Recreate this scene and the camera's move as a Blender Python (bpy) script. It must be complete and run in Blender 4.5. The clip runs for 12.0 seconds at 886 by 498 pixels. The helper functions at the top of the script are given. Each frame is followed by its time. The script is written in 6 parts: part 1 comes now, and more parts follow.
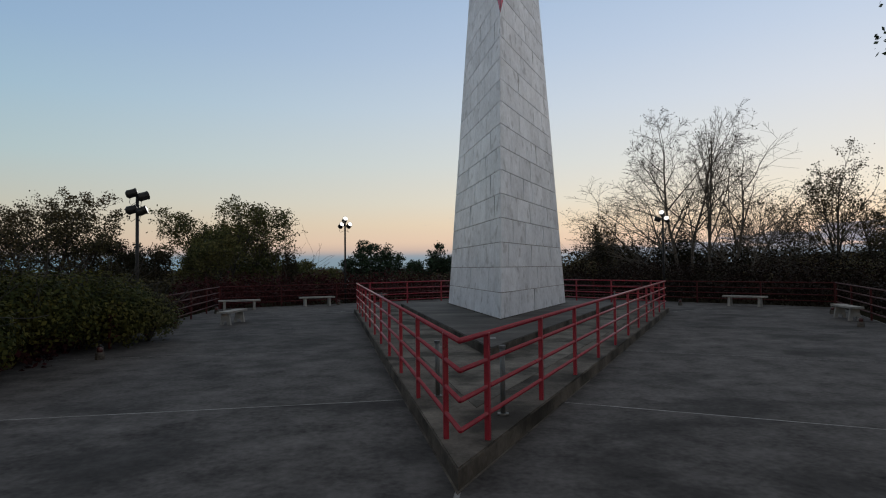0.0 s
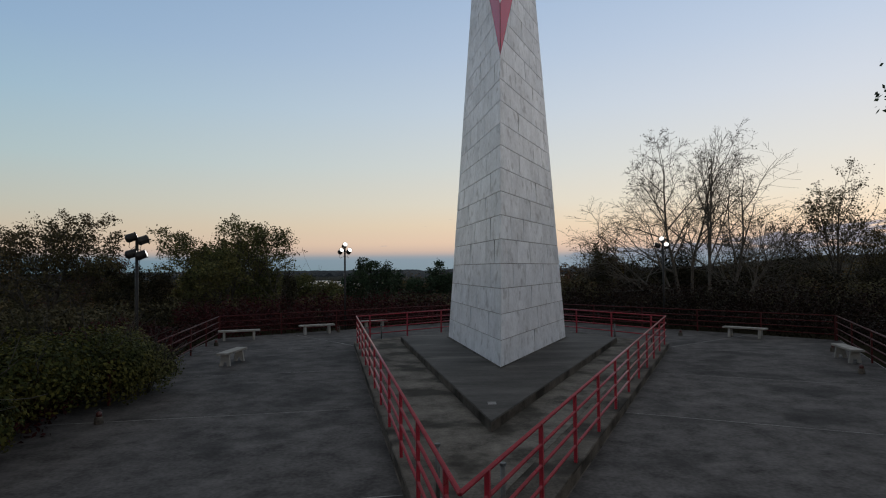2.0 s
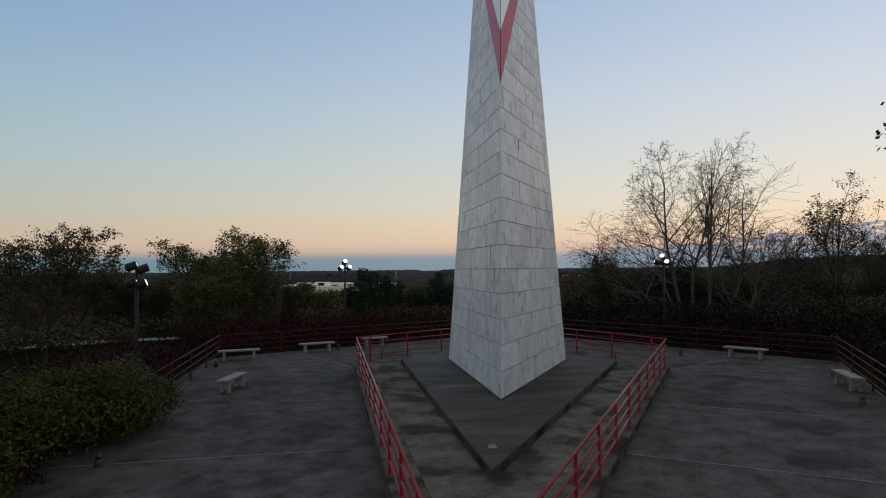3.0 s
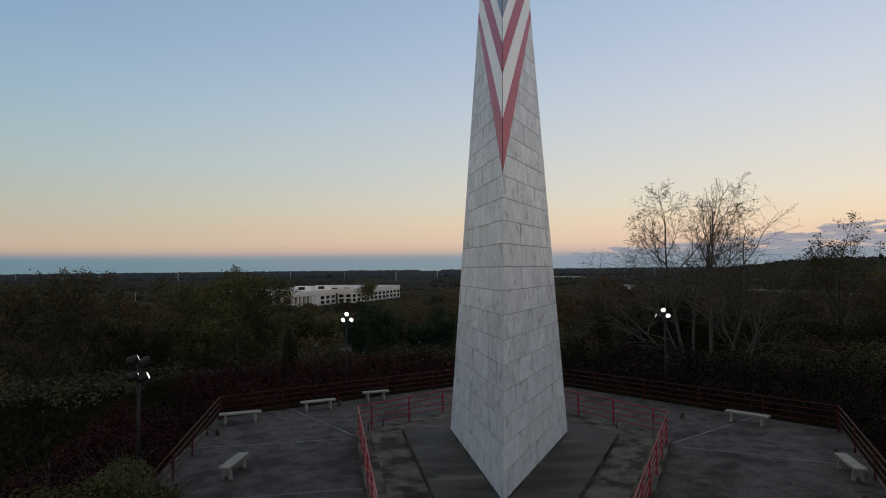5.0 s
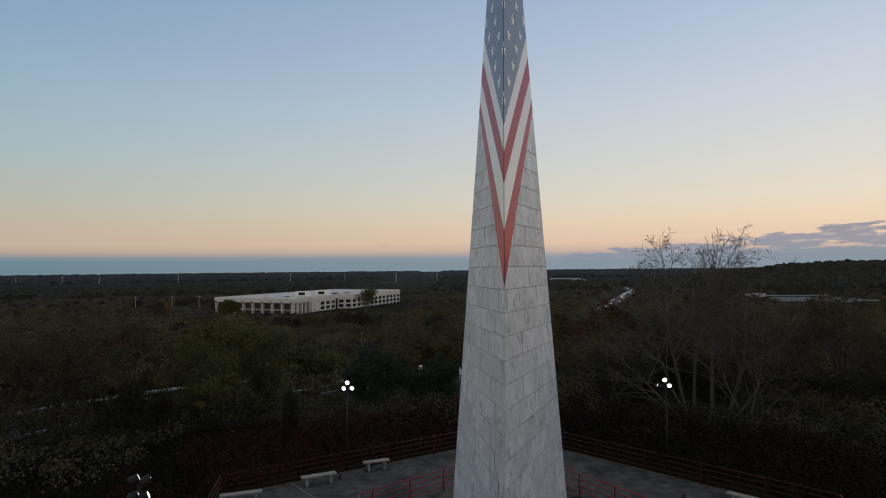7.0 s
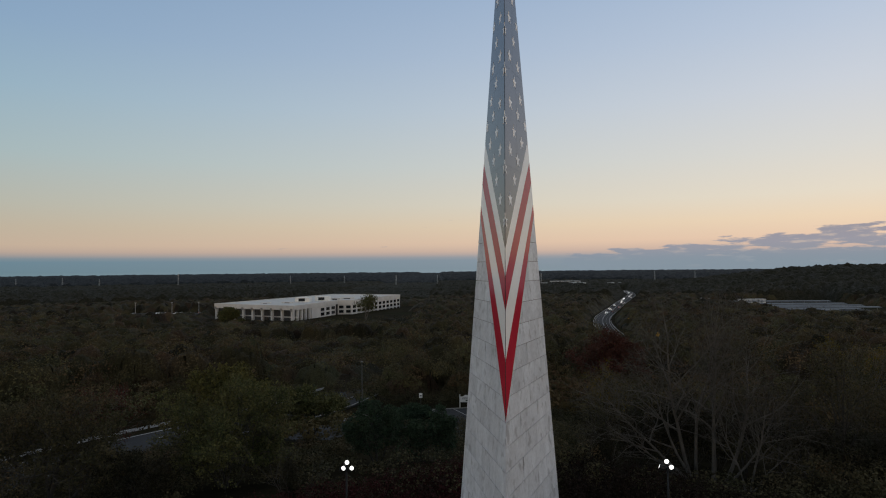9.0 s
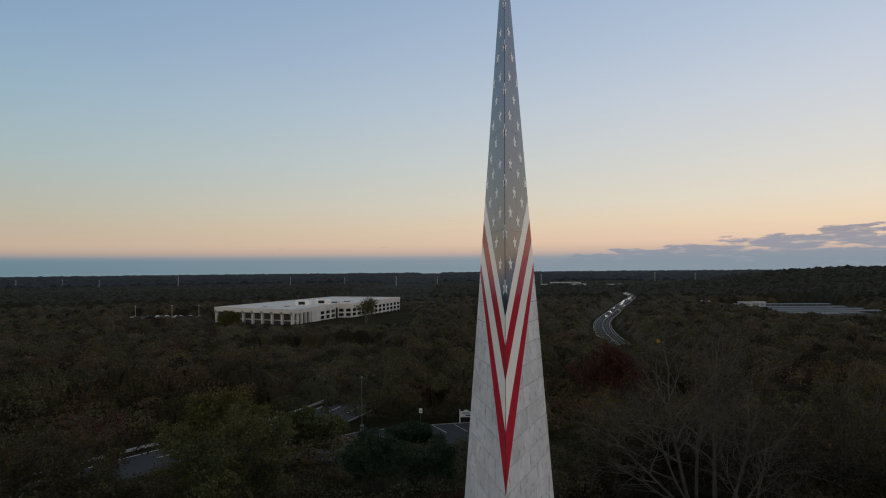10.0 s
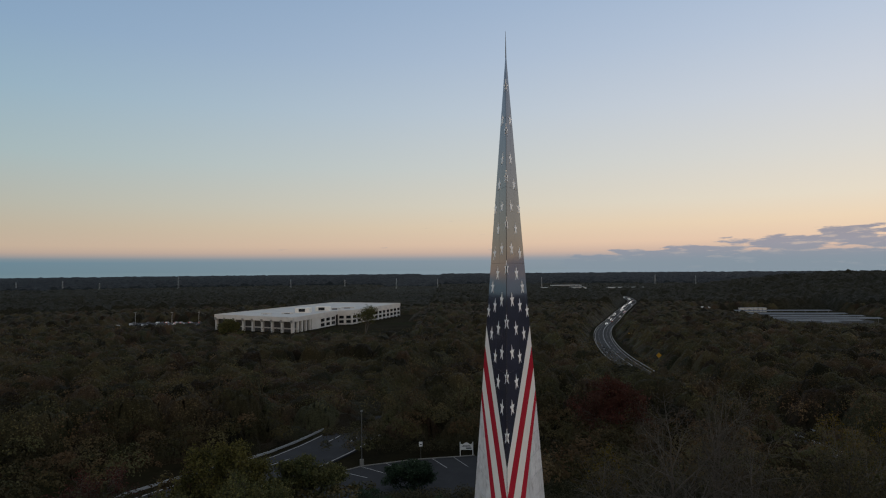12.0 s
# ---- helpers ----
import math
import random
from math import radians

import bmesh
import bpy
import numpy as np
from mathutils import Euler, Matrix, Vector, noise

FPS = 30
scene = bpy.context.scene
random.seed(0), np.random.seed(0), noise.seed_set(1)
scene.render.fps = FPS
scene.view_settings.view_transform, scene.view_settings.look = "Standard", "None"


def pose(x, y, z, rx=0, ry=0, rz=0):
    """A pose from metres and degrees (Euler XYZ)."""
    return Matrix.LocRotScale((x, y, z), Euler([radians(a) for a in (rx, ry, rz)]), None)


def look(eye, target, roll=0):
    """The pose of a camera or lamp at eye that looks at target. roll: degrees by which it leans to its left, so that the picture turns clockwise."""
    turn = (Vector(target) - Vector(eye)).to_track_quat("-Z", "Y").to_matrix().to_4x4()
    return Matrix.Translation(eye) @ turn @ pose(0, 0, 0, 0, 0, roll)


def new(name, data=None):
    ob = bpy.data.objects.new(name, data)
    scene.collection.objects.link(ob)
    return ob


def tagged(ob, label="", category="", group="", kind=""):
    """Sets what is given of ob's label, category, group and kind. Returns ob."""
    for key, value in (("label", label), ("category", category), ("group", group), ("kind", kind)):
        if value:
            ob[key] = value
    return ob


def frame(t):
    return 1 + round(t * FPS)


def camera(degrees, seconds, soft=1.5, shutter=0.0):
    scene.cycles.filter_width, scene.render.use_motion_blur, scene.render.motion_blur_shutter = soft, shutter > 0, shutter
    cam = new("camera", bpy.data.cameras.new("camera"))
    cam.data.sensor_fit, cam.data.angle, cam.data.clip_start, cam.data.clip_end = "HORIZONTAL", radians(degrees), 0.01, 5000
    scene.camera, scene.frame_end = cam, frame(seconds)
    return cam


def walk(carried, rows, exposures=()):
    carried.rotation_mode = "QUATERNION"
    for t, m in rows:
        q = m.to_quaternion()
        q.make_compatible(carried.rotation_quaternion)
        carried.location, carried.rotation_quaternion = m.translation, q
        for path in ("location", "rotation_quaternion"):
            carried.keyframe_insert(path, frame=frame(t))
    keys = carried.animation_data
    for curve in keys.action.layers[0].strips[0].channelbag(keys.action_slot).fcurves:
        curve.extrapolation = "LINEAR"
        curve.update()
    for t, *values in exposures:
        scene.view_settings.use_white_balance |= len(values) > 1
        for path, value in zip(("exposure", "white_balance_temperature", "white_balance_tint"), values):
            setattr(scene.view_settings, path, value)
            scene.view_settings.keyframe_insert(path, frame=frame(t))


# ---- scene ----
# The camera: a drone that rises straight up in front of the monument.
cam = camera(72.0, 12.0, 1.1)
# seconds, x, y, z, yaw, pitch, lean to the right
PATH = [
    (0.0, -0.0, 0.0, 1.931, 0.004, 1.691, 0.612),
    (0.5, 0.007, -0.009, 2.174, -0.006, 1.726, 0.612),
    (1.0, 0.005, -0.014, 2.481, -0.013, 1.759, 0.612),
    (1.5, -0.001, -0.015, 2.893, -0.016, 1.788, 0.612),
    (2.0, 0.009, -0.016, 3.295, -0.013, 1.81, 0.611),
    (2.5, 0.013, -0.016, 3.76, -0.008, 1.822, 0.609),
    (3.0, 0.015, -0.021, 4.213, -0.004, 1.822, 0.607),
    (5.0, -0.023, -0.098, 7.189, -0.004, 1.792, 0.596),
    (5.5, -0.026, -0.127, 8.146, -0.005, 1.792, 0.594),
    (6.0, -0.023, -0.152, 9.065, -0.006, 1.803, 0.593),
    (6.5, -0.026, -0.158, 10.021, -0.006, 1.819, 0.591),
    (7.0, -0.031, -0.151, 10.953, -0.004, 1.835, 0.587),
    (9.0, -0.012, -0.068, 15.259, 0.0, 1.892, 0.561),
    (9.5, 0.006, -0.039, 16.413, 0.003, 1.907, 0.554),
    (10.0, 0.026, 0.0, 17.593, 0.007, 1.919, 0.546),
    (10.5, 0.051, 0.05, 18.808, 0.011, 1.932, 0.537),
    (11.0, 0.064, 0.111, 20.05, 0.016, 1.948, 0.528),
    (11.5, 0.066, 0.18, 21.361, 0.023, 1.966, 0.519),
    (12.0, 0.06, 0.252, 22.66, 0.03, 1.984, 0.509),
]
walk(cam, [(t, pose(x, y, z, 90 + pitch, roll, yaw)) for t, x, y, z, yaw, pitch, roll in PATH], exposures=((0.0, 0.15), (3.0, 0.08), (6.0, 0.0), (12.0, -0.04)))

# ---- light: clear dusk sky just after sunset, afterglow to the right of the view ----
def lin(r, g, b):
    """Linear colour from 8-bit display values."""
    return tuple((c / 255 / 12.92) if c <= 10 else ((c / 255 + 0.055) / 1.055) ** 2.4 for c in (r, g, b)) + (1.0,)


def node(tree, kind, **values):
    n = tree.nodes.new("ShaderNode" + kind)
    for key, v in values.items():
        setattr(n, key, v)
    return n


def wire(tree, a, b):
    tree.links.new(a, b)


def math_node(tree, op, a, b=None, c=None):
    n = node(tree, "Math", operation=op)
    for i, v in enumerate((a, b, c)):
        if v is None:
            continue
        if isinstance(v, (int, float)):
            n.inputs[i].default_value = v
        else:
            wire(tree, v, n.inputs[i])
    return n.outputs[0]


def ramp(tree, fac, stops, ease="LINEAR"):
    n = node(tree, "ValToRGB")
    n.color_ramp.interpolation = ease
    els = n.color_ramp.elements
    els[0].position, els[0].color = stops[0]
    els[1].position, els[1].color = stops[-1]
    for p, c in stops[1:-1]:
        els.new(p).color = c
    wire(tree, fac, n.inputs[0])
    return n.outputs[0]


def mixed(tree, fac, a, b, blend="MIX"):
    n = node(tree, "Mix", data_type="RGBA", blend_type=blend)
    for i, v in ((0, fac), (6, a), (7, b)):
        if isinstance(v, (int, float, tuple)):
            n.inputs[i].default_value = v
        else:
            wire(tree, v, n.inputs[i])
    return n.outputs[2]


def span(tree, v, a, b, c=0.0, d=1.0, smooth=False):
    n = node(tree, "MapRange", interpolation_type="SMOOTHSTEP" if smooth else "LINEAR")
    wire(tree, v, n.inputs[0])
    for i, x in zip((1, 2, 3, 4), (a, b, c, d)):
        n.inputs[i].default_value = x
    return n.outputs[0]


SUN_AZIMUTH = 72.0      # degrees clockwise from the view's axis, where the sun went down
SKY_LOW, SKY_HIGH = -6.0, 64.0


def sky_stops(rows):
    return [((e - SKY_LOW) / (SKY_HIGH - SKY_LOW), lin(*c)) for e, c in rows]


world = bpy.data.worlds.new("dusk")
scene.world = world
world.use_nodes = True
wt = world.node_tree
wt.nodes.clear()
way = node(wt, "TexCoord").outputs["Generated"]
xyz = node(wt, "SeparateXYZ")
wire(wt, way, xyz.inputs[0])
elevation = math_node(wt, "DEGREES", math_node(wt, "ARCSINE", xyz.outputs[2]))
azimuth = math_node(wt, "DEGREES", math_node(wt, "ARCTAN2", xyz.outputs[0], xyz.outputs[1]))
height_fac = span(wt, elevation, SKY_LOW, SKY_HIGH)
# pale stops just under the horizon paint the sea's glint into both ramps
cool_side = ramp(wt, height_fac, sky_stops([
    (-6, (40, 46, 52)), (-0.45, (92, 112, 124)), (-0.38, (146, 164, 172)), (-0.31, (146, 164, 172)), (-0.25, (106, 132, 142)), (1.02, (108, 136, 150)), (1.55, (182, 164, 152)),
    (2.1, (198, 177, 156)), (3.6, (192, 180, 160)), (5.4, (184, 184, 171)), (9.5, (167, 186, 189)), (14.5, (151, 179, 196)),
    (19.4, (138, 167, 195)), (24, (129, 159, 190)), (34, (150, 166, 186)), (50, (178, 184, 190)), (64, (191, 192, 190))]))
warm_side = ramp(wt, height_fac, sky_stops([
    (-6, (50, 52, 56)), (-0.45, (130, 144, 154)), (-0.38, (176, 186, 192)), (-0.31, (176, 186, 192)), (-0.25, (140, 153, 163)), (0.98, (150, 158, 168)), (1.52, (208, 182, 168)),
    (2.4, (236, 204, 178)), (4.0, (241, 217, 187)), (6.0, (234, 223, 204)), (9.5, (222, 220, 214)), (14.5, (207, 213, 222)),
    (19.4, (190, 203, 221)), (24, (175, 193, 217)), (34, (180, 193, 207)), (50, (192, 196, 200)), (64, (196, 196, 194))]))
toward = math_node(wt, "COSINE", math_node(wt, "RADIANS", math_node(wt, "SUBTRACT", azimuth, SUN_AZIMUTH)))
gradient = mixed(wt, 1.0, mixed(wt, span(wt, toward, -0.37, 0.8), cool_side, warm_side), (1.02, 1.02, 1.025, 1.0), "MULTIPLY")
# low stratocumulus bank on the sunset side and a few scattered scraps
place = node(wt, "CombineXYZ")
wire(wt, math_node(wt, "MULTIPLY", azimuth, 0.17), place.inputs[0])
wire(wt, elevation, place.inputs[1])
puffs, fine_puffs = node(wt, "TexNoise"), node(wt, "TexNoise")
puffs.inputs["Scale"].default_value, puffs.inputs["Detail"].default_value, puffs.inputs["Roughness"].default_value = 1.7, 7.0, 0.55
fine_puffs.inputs["Scale"].default_value, fine_puffs.inputs["Detail"].default_value, fine_puffs.inputs["Roughness"].default_value = 3.2, 6.0, 0.6
wire(wt, place.outputs[0], puffs.inputs["Vector"])
wire(wt, place.outputs[0], fine_puffs.inputs["Vector"])
bank_top = span(wt, azimuth, 10.0, 36.0, 1.5, 3.5)
bank = span(wt, math_node(wt, "SUBTRACT", elevation, bank_top), 0.7, -0.9, -0.17, 0.28, smooth=True)
bank = math_node(wt, "MULTIPLY", bank, span(wt, azimuth, 7.0, 15.0, 0.0, 1.0, smooth=True))
scraps = math_node(wt, "MULTIPLY", span(wt, elevation, 1.9, 2.6, smooth=True), span(wt, azimuth, -24.0, 12.0, -0.12, 0.02))
cover = span(wt, math_node(wt, "ADD", math_node(wt, "ADD", puffs.outputs["Fac"], bank), math_node(wt, "SUBTRACT", scraps, 0.02)), 0.61, 0.7, 0.0, 0.9, smooth=True)
cover = math_node(wt, "MULTIPLY", cover, span(wt, elevation, 5.0, 4.0))
cover = math_node(wt, "MULTIPLY", cover, span(wt, azimuth, -20.0, -4.0, 0.0, 1.0))
body = ramp(wt, span(wt, elevation, 0.5, 3.6), [(0.0, lin(136, 151, 163)), (0.5, lin(145, 150, 166)), (1.0, lin(140, 141, 158))])
rims = math_node(wt, "MULTIPLY", span(wt, fine_puffs.outputs["Fac"], 0.5, 0.68, 0.0, 0.6, smooth=True), span(wt, elevation, 0.9, 1.7, smooth=True))
cloud = mixed(wt, rims, body, lin(206, 190, 178))
painted = mixed(wt, cover, gradient, cloud)
physical = node(wt, "TexSky", sky_type="NISHITA", sun_disc=False, sun_elevation=radians(1.0), sun_rotation=radians(SUN_AZIMUTH))
dim = mixed(wt, 1.0, physical.outputs[0], (0.1, 0.1, 0.1, 1.0), "MULTIPLY")
behind = span(wt, xyz.outputs[1], 0.05, -0.5, 0.0, 1.0, smooth=True)
low_sky = span(wt, elevation, 8.0, 32.0, 1.0, 0.0, smooth=True)
fill_tint = ramp(wt, span(wt, elevation, 4.0, 28.0), [(0.0, (0.86, 0.70, 0.50, 1.0)), (0.26, (0.81, 0.73, 0.62, 1.0)), (0.5, (0.74, 0.745, 0.745, 1.0)), (1.0, (0.73, 0.745, 0.75, 1.0))])
fill_band = mixed(wt, 1.0, mixed(wt, 1.0, warm_side, (3.0, 3.0, 3.0, 1.0), "MULTIPLY"), fill_tint, "MULTIPLY")           # brighter low band added to the unseen sky behind, lifting the obelisk's faces
painted = mixed(wt, math_node(wt, "MULTIPLY", behind, low_sky), painted, fill_band)
upper = math_node(wt, "MULTIPLY", behind, math_node(wt, "SUBTRACT", 1.0, low_sky))
painted = mixed(wt, math_node(wt, "MULTIPLY", upper, 0.45), painted, (0.0, 0.0, 0.0, 1.0))   # and darker higher up
backing = node(wt, "Background")
wire(wt, mixed(wt, 0.04, painted, dim), backing.inputs[0])
wire(wt, backing.outputs[0], node(wt, "OutputWorld").inputs[0])

# ---- materials ----
def surface(name, dark, light, scale=3.0, fine=60.0, rough=0.8, bump=0.15, metal=0.0, vary=0.0, depth=0.01, ior=1.45, stains=None, coat=0.0, stretch=None, grit=0.25):
    """Two scales of noise between two base colours, fine relief, and a little change from piece to piece."""
    m = bpy.data.materials.new(name)
    m.use_nodes = True
    t = m.node_tree
    b = t.nodes["Principled BSDF"]
    at = node(t, "TexCoord").outputs["Object"]
    if stretch:
        s = node(t, "Mapping")
        s.inputs["Scale"].default_value = stretch
        wire(t, at, s.inputs[0])
        at = s.outputs[0]
    info = node(t, "ObjectInfo")
    shift = node(t, "VectorMath", operation="ADD")
    wire(t, at, shift.inputs[0])
    far = math_node(t, "MULTIPLY", info.outputs["Random"], 37.0)
    wire(t, far, shift.inputs[1])
    big, small = node(t, "TexNoise"), node(t, "TexNoise")
    big.inputs["Scale"].default_value, big.inputs["Detail"].default_value, big.inputs["Roughness"].default_value = scale, 8.0, 0.66
    small.inputs["Scale"].default_value, small.inputs["Detail"].default_value = fine, 3.0
    for n in (big, small):
        wire(t, shift.outputs[0], n.inputs["Vector"])
    f = math_node(t, "ADD", math_node(t, "MULTIPLY", span(t, big.outputs["Fac"], 0.3, 0.7), 1 - grit), math_node(t, "MULTIPLY", span(t, small.outputs["Fac"], 0.3, 0.7), grit))
    colour = mixed(t, f, (*dark, 1), (*light, 1))
    if stains:
        spots = node(t, "TexNoise")
        spots.inputs["Scale"].default_value, spots.inputs["Detail"].default_value = stains[1], 6.0
        wire(t, shift.outputs[0], spots.inputs["Vector"])
        colour = mixed(t, span(t, spots.outputs["Fac"], stains[2], stains[2] + 0.16, 0.0, stains[3], smooth=True), colour, (*stains[0], 1))
    if vary:
        hsv = node(t, "HueSaturation")
        wire(t, span(t, info.outputs["Random"], 0, 1, 1 - vary, 1 + vary), hsv.inputs["Value"])
        wire(t, colour, hsv.inputs["Color"])
        colour = hsv.outputs[0]
    wire(t, colour, b.inputs["Base Color"])
    wire(t, span(t, f, 0, 1, min(1, rough + 0.08), max(0.02, rough - 0.08)), b.inputs["Roughness"])
    b.inputs["Metallic"].default_value, b.inputs["IOR"].default_value, b.inputs["Coat Weight"].default_value = metal, ior, coat
    if bump:
        n = node(t, "Bump")
        n.inputs["Strength"].default_value, n.inputs["Distance"].default_value = bump, depth
        wire(t, f, n.inputs["Height"])
        wire(t, n.outputs[0], b.inputs["Normal"])
    return m


def leafage(name, tones, patch=0.12, rough=0.7, through_light=0.25, relief=0.0, crown=False):
    """Leaves: tones spread over the crown by large noise and from leaf to leaf."""
    m = bpy.data.materials.new(name)
    m.use_nodes = True
    t = m.node_tree
    b = t.nodes["Principled BSDF"]
    at = node(t, "TexCoord").outputs["Object"]
    n = node(t, "TexNoise")
    n.inputs["Scale"].default_value, n.inputs["Detail"].default_value = patch, 3.0
    wire(t, at, n.inputs["Vector"])
    island = node(t, "NewGeometry").outputs["Random Per Island"]
    f = math_node(t, "ADD", math_node(t, "MULTIPLY", span(t, n.outputs["Fac"], 0.3, 0.7), 0.7), math_node(t, "MULTIPLY", island, 0.3))
    value = span(t, island, 0, 1, 0.6, 1.4)
    if crown:       # each tree has turned to its own degree
        own = node(t, "Attribute", attribute_name="tree_tone").outputs["Fac"]
        f = math_node(t, "ADD", math_node(t, "MULTIPLY", span(t, n.outputs["Fac"], 0.3, 0.7), 0.4), math_node(t, "MULTIPLY", math_node(t, "FRACT", math_node(t, "MULTIPLY", own, 7.31)), 0.6))
        value = math_node(t, "MULTIPLY", span(t, island, 0, 1, 0.82, 1.18), span(t, own, 0, 1, 0.36, 1.8))
    colour = ramp(t, f, [(i / (len(tones) - 1), (*c, 1)) for i, c in enumerate(tones)])
    hsv = node(t, "HueSaturation")
    wire(t, colour, hsv.inputs["Color"])
    wire(t, value, hsv.inputs["Value"])
    wire(t, hsv.outputs[0], b.inputs["Base Color"])
    b.inputs["Roughness"].default_value = rough
    b.inputs["Specular IOR Level"].default_value = 0.06
    if relief:
        clump = node(t, "TexNoise")
        clump.inputs["Scale"].default_value, clump.inputs["Detail"].default_value, clump.inputs["Roughness"].default_value = 1.0 / relief, 5.0, 0.7
        wire(t, at, clump.inputs["Vector"])
        raised = node(t, "Bump")
        raised.inputs["Strength"].default_value, raised.inputs["Distance"].default_value = 1.0, relief * 1.5
        wire(t, clump.outputs["Fac"], raised.inputs["Height"])
        wire(t, raised.outputs[0], b.inputs["Normal"])
        # bump hollows darkened and crests lightened: cleft shade put into the colour
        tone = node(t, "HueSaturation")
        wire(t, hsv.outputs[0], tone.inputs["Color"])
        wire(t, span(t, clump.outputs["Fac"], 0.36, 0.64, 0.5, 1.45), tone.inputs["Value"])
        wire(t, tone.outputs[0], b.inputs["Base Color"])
    thin = node(t, "BsdfTranslucent")
    wire(t, hsv.outputs[0], thin.inputs[0])
    mix = node(t, "MixShader")
    mix.inputs[0].default_value = through_light
    wire(t, b.outputs[0], mix.inputs[1])
    wire(t, thin.outputs[0], mix.inputs[2])
    wire(t, mix.outputs[0], t.nodes["Material Output"].inputs[0])
    return m


def glow(name, colour, strength):
    m = bpy.data.materials.new(name)
    m.use_nodes = True
    b = m.node_tree.nodes["Principled BSDF"]
    b.inputs["Base Color"].default_value = (*colour, 1)
    b.inputs["Emission Color"].default_value, b.inputs["Emission Strength"].default_value = (*colour, 1), strength
    b.inputs["Roughness"].default_value = 0.3
    return m


CONCRETE = surface("weathered_concrete", (0.0150, 0.01395, 0.0138), (0.1060, 0.0985, 0.0965), 1.7, 14, 0.8, 0.35, depth=0.006, vary=0.12, grit=0.3, stains=((0.0112, 0.0104, 0.0102), 0.55, 0.49, 0.6), ior=1.22)
KERB_CONCRETE = surface("damp_concrete", (0.0168, 0.0142, 0.0118), (0.148, 0.128, 0.108), 1.1, 24, 0.82, 0.4, depth=0.006, stains=((0.01265, 0.01035, 0.00767), 0.9, 0.49, 0.85), ior=1.22)
MOSSY = surface("mossy_concrete", (0.019, 0.0168, 0.0142), (0.172, 0.156, 0.136), 1.2, 22, 0.85, 0.4, depth=0.006, stains=((0.0156, 0.0138, 0.00976), 0.9, 0.48, 0.85), ior=1.22)
# pale stretched streaks put the slab's wet-looking reflections into its colour
SLAB_CONCRETE = surface("smooth_dark_concrete", (0.014, 0.0131, 0.0122), (0.078, 0.072, 0.066), 0.6, 16, 0.68, 0.2, depth=0.005, stains=((0.135, 0.125, 0.114), 0.5, 0.57, 0.65), stretch=(0.5, 1.5, 1), ior=1.22)
# a little darker than the kerb top; used on the upright step faces
DARK_CONCRETE = surface("mottled_dark_concrete", (0.016, 0.0145, 0.012), (0.115, 0.101, 0.085), 1.3, 20, 0.7, 0.4, depth=0.006, stains=((0.008, 0.007, 0.005), 0.8, 0.48, 0.9), ior=1.22)
CAULK = surface("joint_filler", (0.07, 0.068, 0.067), (0.34, 0.335, 0.33), 1.4, 40, 0.75, 0.3, stains=((0.025, 0.024, 0.023), 0.6, 0.53, 0.9))
MARBLE = surface("pale_marble", (0.40, 0.416, 0.442), (0.71, 0.738, 0.778), 1.1, 9, 0.45, 0.12, depth=0.004, vary=0.08, grit=0.34, stains=((0.20, 0.205, 0.215), 2.6, 0.545, 0.6), stretch=(1, 1, 0.9))
MORTAR = surface("grey_mortar", (0.095, 0.092, 0.086), (0.36, 0.35, 0.33), 1.2, 30, 0.9, 0.2)
RED_ENAMEL = surface("red_enamel_panel", (0.36, 0.018, 0.035), (0.46, 0.028, 0.05), 0.8, 30, 0.14, 0.02, depth=0.002, vary=0.05, ior=1.16)
WHITE_ENAMEL = surface("white_enamel_panel", (0.78, 0.77, 0.755), (0.86, 0.85, 0.835), 0.8, 30, 0.16, 0.02, depth=0.002, ior=1.22)
BLUE_ENAMEL = surface("blue_enamel_panel", (0.0253, 0.0286, 0.0506), (0.0391, 0.044, 0.07176), 0.8, 30, 0.1, 0.015, depth=0.002, vary=0.08, ior=1.5)
STAR_WHITE = surface("white_star_paint", (0.8, 0.8, 0.8), (0.88, 0.88, 0.88), 3, 40, 0.25, 0.0, ior=1.15)
RAIL_RED = surface("red_painted_steel", (0.17, 0.010, 0.02), (0.27, 0.02, 0.036), 5, 70, 0.32, 0.1, depth=0.002, stains=((0.10, 0.03, 0.025), 9, 0.6, 0.6))
OLD_RED = surface("faded_red_painted_steel", (0.028, 0.0038, 0.0044), (0.066, 0.0085, 0.0088), 4, 60, 0.62, 0.1, depth=0.002, stains=((0.03, 0.013, 0.011), 6, 0.55, 0.6), ior=1.3)
GREY_STEEL = surface("dull_grey_steel", (0.06, 0.065, 0.065), (0.13, 0.135, 0.135), 6, 60, 0.55, 0.1, metal=0.3)
STONE = surface("pale_bench_stone", (0.15, 0.143, 0.13), (0.28, 0.27, 0.25), 3, 40, 0.75, 0.25, depth=0.004, vary=0.08, stains=((0.14, 0.14, 0.12), 5, 0.56, 0.6))
BLACK_METAL = surface("black_painted_metal", (0.008, 0.008, 0.009), (0.02, 0.02, 0.021), 6, 60, 0.5, 0.06, ior=1.3)
LAMP_GLASS = glow("lit_floodlight_lens", (1.0, 0.98, 0.93), 1.4)
LENS_GLASS = surface("clear_floodlight_lens", (0.55, 0.58, 0.6), (0.7, 0.72, 0.74), 3, 20, 0.08, 0.0, metal=0.9)
BARK = surface("grey_bark", (0.039, 0.035, 0.030), (0.118, 0.108, 0.094), 3, 30, 0.9, 0.5, depth=0.02, stretch=(1, 1, 0.3))
TWIG_BARK = surface("brown_twig_bark", (0.027, 0.024, 0.020), (0.070, 0.063, 0.053), 3, 30, 0.9, 0.3, depth=0.01)
